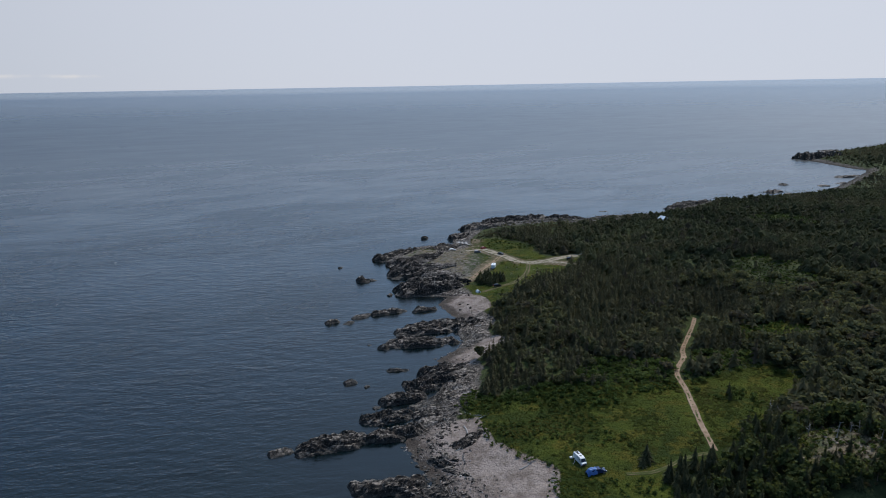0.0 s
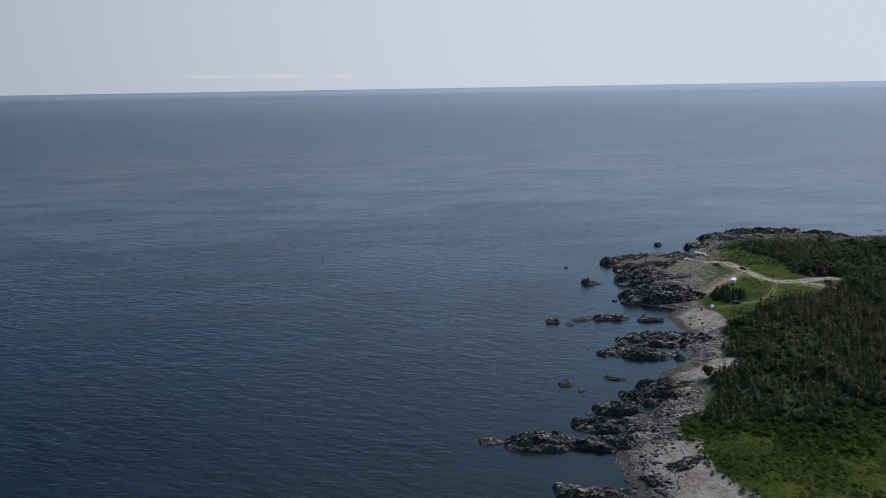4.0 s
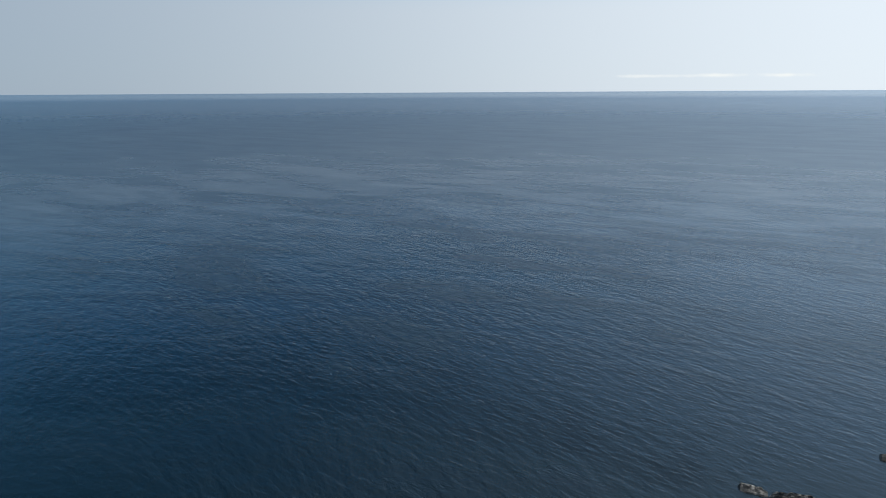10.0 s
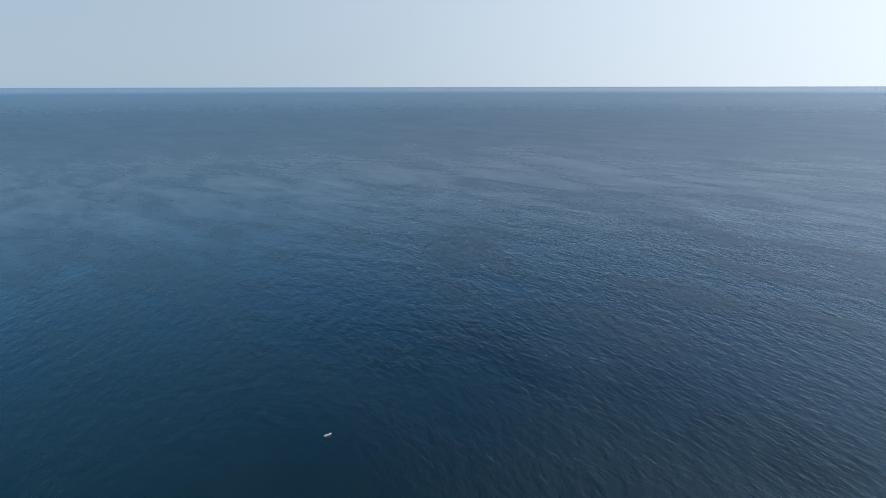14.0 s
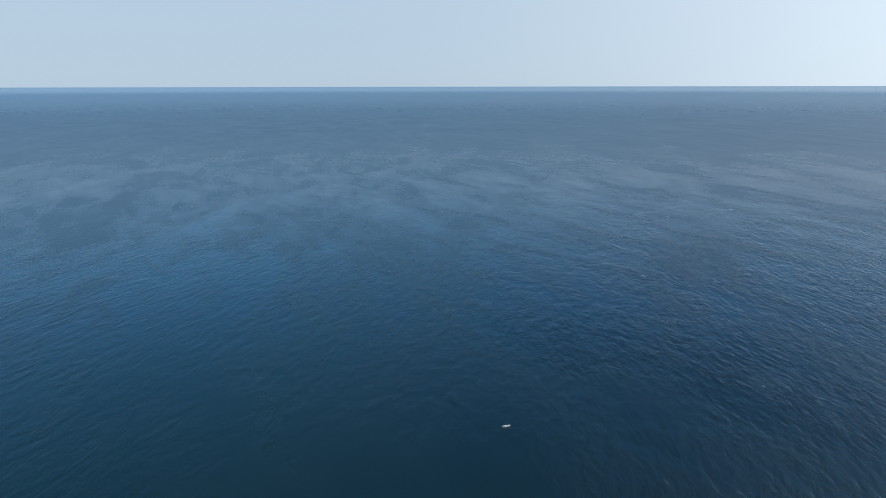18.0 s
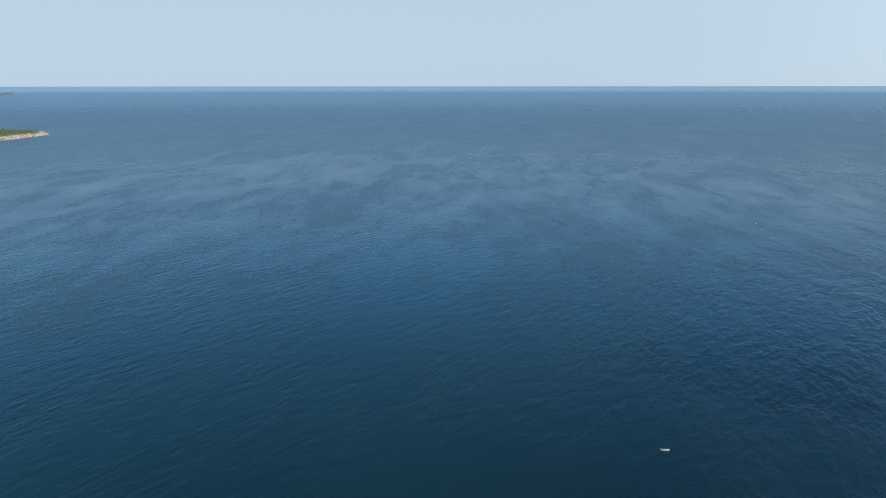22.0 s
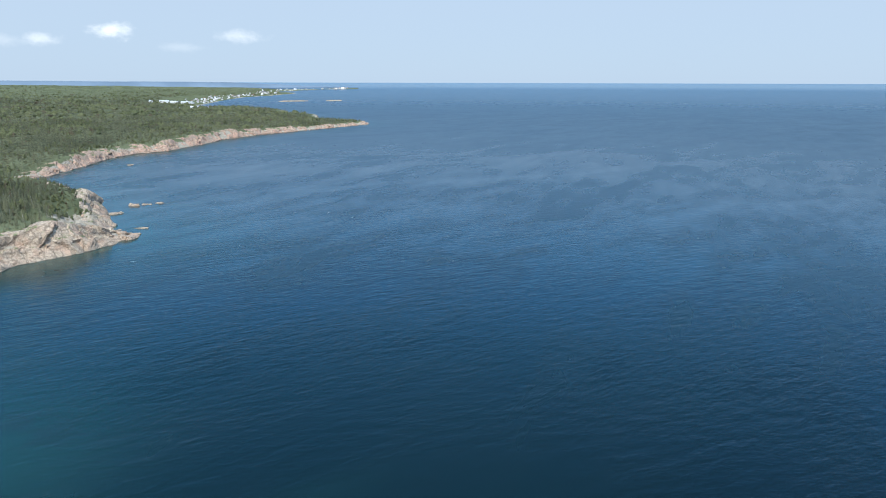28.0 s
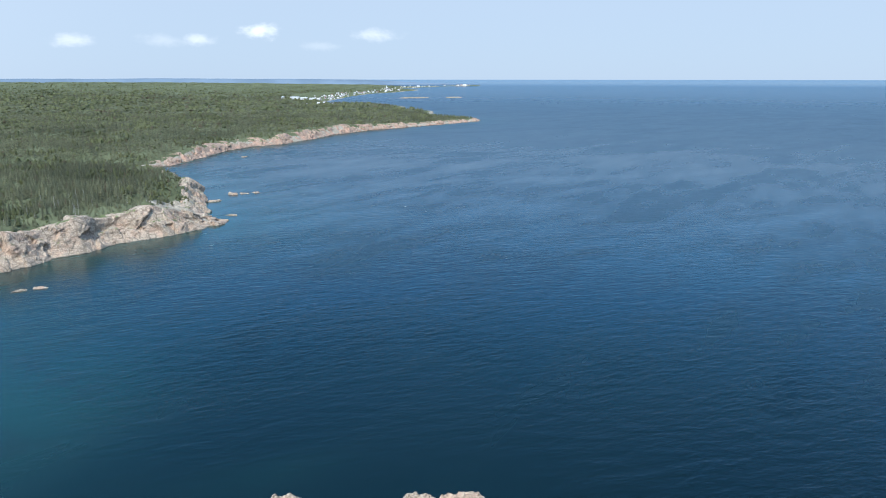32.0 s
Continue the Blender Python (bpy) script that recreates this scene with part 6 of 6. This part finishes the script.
hatchback("car", 20.5, 416, 8, M_GREYCAR, "grey car parked on the gravel of the point", 1.55, 4.6)
hatchback("car", 25.0, 427.5, 40, M_REDCAR, "small red car at the end of the gravel road", 1.5)
hatchback("car", 35, 409.5, -40, M_DARKCAR, "dark car beside the gravel road", 1.5)
hatchback("car", 27.5, 342, 10, M_DARKCAR, "black car parked on the lawn below the bushes", 1.5)
hatchback("car", 76, 393, 5, M_DARKCAR, "black car at the edge of the wood", 1.6, 4.8)
hatchback("car", 4.5, 430.5, 5, M_WHITE, "white car parked on the rocks of the point", 1.5, 4.6)


def trailer(x, y, turn):
    prof = [(-2.7, 0.55), (-2.85, 1.1), (-2.7, 2.5), (-2.4, 2.68), (2.3, 2.68), (2.75, 2.3), (2.85, 1.0), (2.6, 0.55)]
    ob = vehicle("motorhome", x, y, turn, prof, 2.25, 1.0, [((-1.9, 1.4), (-1.9, 2.05), (-0.8, 2.05), (-0.8, 1.4)), ((0.2, 1.4), (0.2, 2.05), (1.3, 2.05), (1.3, 1.4))], [-1.5, 1.7], M_WHITE,
                 "white motorhome with a blue stripe among the bushes", "parked vehicles", 0.97)
    for s in (-1, 1):
        part("stripe", box(-2.6, s * 1.1 - 0.045, 0.95, 2.6, s * 1.1 + 0.045, 1.15), M_TARP, ob, "blue side stripe")
    end_pane(ob, "windscreen", 2.86, 1.35, 2.78, 2.15, 0.95)
    part("awning", box(-1.8, -1.34, 2.42, 1.8, -1.12, 2.58, 0.04), M_METAL, ob)
    part("roof_vent", box(-0.4, -0.3, 2.68, 0.4, 0.3, 2.84, 0.03), M_METAL, ob)


trailer(28, 378, 78)


def tent(x, y, turn):
    ob = thing("tent", x, y, at_ground(x, y), turn, "small white ridge tent on the lawn near the cove", "tent")
    ring = [(-1.1, 0), (-0.62, 0.85), (0, 1.35), (0.62, 0.85), (1.1, 0)]
    part("canopy", loft([[(a, -1.4, b) for a, b in ring], [(a, 0, b * 0.96) for a, b in ring], [(a, 1.4, b) for a, b in ring]]), M_WHITE, ob)
    part("doorway", loft([[(-0.4, -1.42, 0.02), (0, -1.42, 1.05), (0.4, -1.42, 0.02)], [(-0.4, -1.45, 0.02), (0, -1.45, 1.05), (0.4, -1.45, 0.02)]]), M_GREYCAR, ob, "dark tent opening")


tent(17, 338, 20)


def lookout(x, y, turn):
    z = at_ground(x, y)
    ob = thing("lookout_platform", x, y, z, turn, "weathered wooden lookout platform with a ramp on the rocks", "platform")
    for a in (-3.4, 0, 3.4):
        for b in (-1.8, 1.8):
            part("post", box(a - 0.1, b - 0.1, -1.2, a + 0.1, b + 0.1, 3.4, 0.01), M_PLANK, ob)
    for i in range(18):
        part("board", box(-3.6 + i * 0.405, -2.1, 2.25, -3.6 + i * 0.405 + 0.37, 2.1, 2.33), M_PLANK, ob)
    for b in (-2.0, 2.0):
        for h in (2.8, 3.3):
            part("rail", box(-3.6, b - 0.05, h, 3.6, b + 0.05, h + 0.1), M_PLANK, ob)
    ramp = part("ramp", loft([[(3.6, -0.7, 2.28), (3.6, 0.7, 2.28), (3.6, 0.7, 2.18), (3.6, -0.7, 2.18)], [(9.2, -0.7, 0.1), (9.2, 0.7, 0.1), (9.2, 0.7, 0.0), (9.2, -0.7, 0.0)]]), M_PLANK, ob)
    for s in (-0.7, 0.7):
        part("rail", tube((3.6, s, 3.2), (9.2, s, 1.0), 0.06, 0.06, 6), M_PLANK, ramp)


lookout(11.5, 450, -38)


def cabin(x, y, turn, w=6.0, d=4.6, h=2.5):
    z = at_ground(x, y)
    ob = thing("cabin", x, y, z, turn, "small cabin with a white roof above the treetops", "house")
    part("wall", box(-w / 2, -d / 2, -0.6, w / 2, d / 2, h), M_PLASTER, ob)
    part("roof", prism([(-w / 2 - 0.4, h), (0, h + 1.9), (w / 2 + 0.4, h), (w / 2 + 0.4, h + 0.15), (0, h + 2.08), (-w / 2 - 0.4, h + 0.15)], -d / 2 - 0.4, d / 2 + 0.4), M_METAL, ob, "pale metal roof")
    part("window", box(-w / 2 - 0.03, -0.6, 1.0, -w / 2 + 0.05, 0.6, 2.0), M_GLASS, ob)
    part("door", box(-0.5, -d / 2 - 0.04, 0, 0.5, -d / 2 + 0.05, 2.0), M_PLANK, ob)


cabin(160, 478, 30)


# ---- fishing boat ----
M_HULL = paint("worn_aluminium", (0.34, 0.345, 0.34), 0.5, 0.2, 0.3)


def boat(x, y, turn):
    k = 0.5
    ob = thing("fishing_boat", x, y, 0.0, turn, "small white open motorboat lying still on the water", "boat")
    stations = [(-2.6, 0.86, 0.78, -0.22), (-1.2, 0.98, 0.78, -0.3), (0.4, 0.98, 0.84, -0.3), (1.7, 0.7, 0.96, -0.2), (2.5, 0.34, 1.08, 0.05), (2.95, 0.06, 1.16, 0.5)]
    outer = []
    for px, b, sheer, keel in stations:
        outer.append([(px, -b, sheer), (px, -b * 0.86, sheer * 0.3), (px, 0, keel), (px, b * 0.86, sheer * 0.3), (px, b, sheer), (px, b * 0.86, sheer), (px, b * 0.7, 0.3), (px, 0, 0.22), (px, -b * 0.7, 0.3), (px, -b * 0.86, sheer)])
    part("hull", loft(outer), M_HULL, ob, smooth_faces=True)
    part("floor", box(-2.4, -0.78, 0.3, 1.1, 0.78, 0.4), M_PLASTIC, ob, "dark floor")
    part("cuddy", loft([[(1.2, -0.62, 0.8), (1.2, 0.62, 0.8), (1.2, 0.55, 1.35), (1.2, -0.55, 1.35)], [(2.3, -0.34, 1.0), (2.3, 0.34, 1.0), (2.2, 0.28, 1.2), (2.2, -0.28, 1.2)]]), M_HULL, ob)
    part("windscreen", loft([[(1.16, -0.5, 1.3), (1.16, 0.5, 1.3), (1.2, 0.5, 1.3), (1.2, -0.5, 1.3)], [(0.95, -0.5, 1.75), (0.95, 0.5, 1.75), (0.99, 0.5, 1.75), (0.99, -0.5, 1.75)]]), M_GLASS, ob)
    part("bench", box(-1.5, -0.75, 0.45, -1.1, 0.75, 0.6, 0.02), M_PLASTIC, ob)
    part("bench", box(-0.1, -0.7, 0.45, 0.3, 0.7, 0.6, 0.02), M_PLASTIC, ob)
    ob.scale = (k, k * 0.8, k * 0.8)
    motor = part("outboard_motor", box(-2.95, -0.2, 0.65, -2.6, 0.2, 1.25, 0.06), M_PLASTIC, ob)
    part("shaft", box(-2.86, -0.06, -0.5, -2.72, 0.06, 0.66), M_PLASTIC, motor)


boat(-147.6, 30.1, 118)


# ---- far town, islands and hills ----
def house_kind(w, d, h, roof_mat, label):
    ob = thing("house", 0, 0, 0, 0, label, "house", "houses of the far town")
    part("wall", box(-w / 2, -d / 2, -3, w / 2, d / 2, h), M_PLASTER, ob)
    part("roof", prism([(-w / 2 - 0.5, h - 0.2), (0, h + w * 0.36), (w / 2 + 0.5, h - 0.2), (w / 2 + 0.5, h), (0, h + w * 0.36 + 0.25), (-w / 2 - 0.5, h)], -d / 2 - 0.5, d / 2 + 0.5), roof_mat, ob)
    part("chimney", box(0.6, -0.5, h, 1.5, 0.5, h + w * 0.5), M_ROOF_RED, ob)
    for s in (-1, 1):
        for k in (-0.25, 0.25):
            part("window", box(w * k - 0.8, s * d / 2 - 0.06, 1.6, w * k + 0.8, s * d / 2 + 0.06, 3.4), M_GLASS, ob)
    return ob


HOUSES = [house_kind(9, 11, 5.5, M_ROOF, "white clapboard house with a dark roof in the far town"), house_kind(11, 14, 6.5, M_ROOF, "large white house with a dark roof in the far town"),
          house_kind(8, 10, 5, M_ROOF_RED, "white house with a red roof in the far town"), house_kind(10, 12, 6, M_METAL, "white house with a pale metal roof in the far town")]
first_spots = []
STREETS = [(-575, -2660, -690, -2720, 20, 45), (-700, -3030, -800, -3280, 26, 60), (-830, -3260, -960, -3460, 34, 75), (-960, -3480, -1230, -3640, 34, 60), (-1250, -3800, -1540, -3900, 24, 50), (-1560, -3885, -1790, -3845, 20, 28)]
for x0, y0, x1, y1, count, spread in STREETS:
    for i in range(int(count * 1.4)):
        t = rng.uniform(0, 1)
        x, y = x0 + (x1 - x0) * t + rng.normal(0, spread * 0.6) + spread * 0.9, y0 + (y1 - y0) * t + rng.normal(0, spread * 0.8)
        if float(inland(x, y)[0]) < 14:
            continue
        first_spots.append((x, y))
for i, (x, y) in enumerate(first_spots):
    k = rng.uniform(0.58, 0.88)
    m = pose(x, y, at_ground(x, y), 0, 0, rng.uniform(0, 180)) @ Matrix.Diagonal((k, k, k, 1))
    if i < 4:
        HOUSES[i].matrix_world = m
    else:
        copy_thing(HOUSES[int(rng.integers(4))], m)


def shed(x, y, turn, w, d, h):
    ob = thing("warehouse", x, y, at_ground(x, y), turn, "long low white warehouse at the edge of the town", "building", "white warehouses")
    part("wall", box(-w / 2, -d / 2, -3, w / 2, d / 2, h), M_PLASTER, ob)
    part("roof", prism([(-w / 2 - 0.5, h), (0, h + 3), (w / 2 + 0.5, h), (w / 2 + 0.5, h + 0.3), (0, h + 3.3), (-w / 2 - 0.5, h + 0.3)], -d / 2 - 0.5, d / 2 + 0.5), M_METAL, ob)
    for k in range(4):
        part("door", box(-w / 2 - 0.1, -d * 0.4 + k * d * 0.24, 0, -w / 2 + 0.1, -d * 0.4 + k * d * 0.24 + 5, 5), M_GREYCAR, ob)


for a in [(-512, -3080, 70, 20, 40, 8), (-548, -3040, 55, 18, 34, 7), (-582, -3000, 60, 18, 30, 7), (-606, -2985, 30, 14, 24, 6), (-466, -3140, 20, 12, 16, 6), (-1390, -3870, 80, 10, 18, 4), (-1690, -3850, 75, 9, 18, 4)]:
    shed(*a)


def church(x, y):
    ob = thing("church", x, y, at_ground(x, y), 30, "tall white church with a pointed steeple in the far town", "church")
    part("nave", box(-8, -20, -3, 8, 20, 13), M_PLASTER, ob)
    part("roof", prism([(-9, 12.8), (0, 22), (9, 12.8), (9, 13.3), (0, 22.6), (-9, 13.3)], -20.5, 20.5), M_ROOF, ob)
    tower = part("tower", box(-4, -27, -3, 4, -20, 26), M_PLASTER, ob)
    part("steeple", loft([[(-4.2, -27.2, 26), (4.2, -27.2, 26), (4.2, -19.8, 26), (-4.2, -19.8, 26)], [(-0.2, -23.7, 43), (0.2, -23.7, 43), (0.2, -23.3, 43), (-0.2, -23.3, 43)]]), M_METAL, tower)
    for k in range(5):
        for s in (-1, 1):
            part("window", box(s * 8 - 0.1, -16 + k * 7, 4, s * 8 + 0.1, -13 + k * 7, 10), M_GLASS, ob)
    ob.scale = (0.62, 0.62, 0.62)


church(-1130, -3640)


def low_island(x0, y0, x1, y1, w, seed):
    ob = rock(x0, y0, x1, y1, w, 5, "low bare island off the far town", M_CLIFF, "island", "far islands", seed, 5.0)
    ob.location.z = float(lift((x0 + x1) / 2, (y0 + y1) / 2)) - 0.5


low_island(-1024, -3037, -1164, -3034, 40, 151)
low_island(-1242, -3005, -1308, -2985, 34, 152)


def far_hills():
    """Hills on the horizon behind the land, distance haze put into their blue colour."""
    m = Mat("haze_blue_hills", 1.0, 0, 0.0)
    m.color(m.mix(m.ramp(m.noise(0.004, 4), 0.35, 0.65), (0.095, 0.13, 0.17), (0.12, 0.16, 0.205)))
    ang = np.radians(np.linspace(-30, 25, 200))         # from south, turning west positive
    r = 4350.0
    x, y = -np.sin(ang) * r, -np.cos(ang) * r
    deg = np.degrees(ang)
    top = 80 + (27 + 7 * fbm(deg / 6, np.zeros(len(ang)), 91) + 3 * fbm(deg / 1.1, np.zeros(len(ang)), 93)) * smooth(25, 11, deg)
    n = len(ang)
    inner = np.stack([x * 0.985, y * 0.985, np.full(n, 60.0)], 1)
    crest = np.stack([x, y, top], 1)
    back = np.stack([x * 1.03, y * 1.03, np.full(n, 60.0)], 1)
    i, j = np.meshgrid(np.arange(2), np.arange(n - 1), indexing='ij')
    f = np.stack([i * n + j, i * n + j + 1, (i + 1) * n + j + 1, (i + 1) * n + j], -1).reshape(-1, 4)
    tagged(new("backdrop", raw_mesh("backdrop", np.concatenate([inner, crest, back]), f, m.mat, flat=False)), "low wooded hills on the horizon, coloured blue for distance haze", "hills", kind="structure")


far_hills()
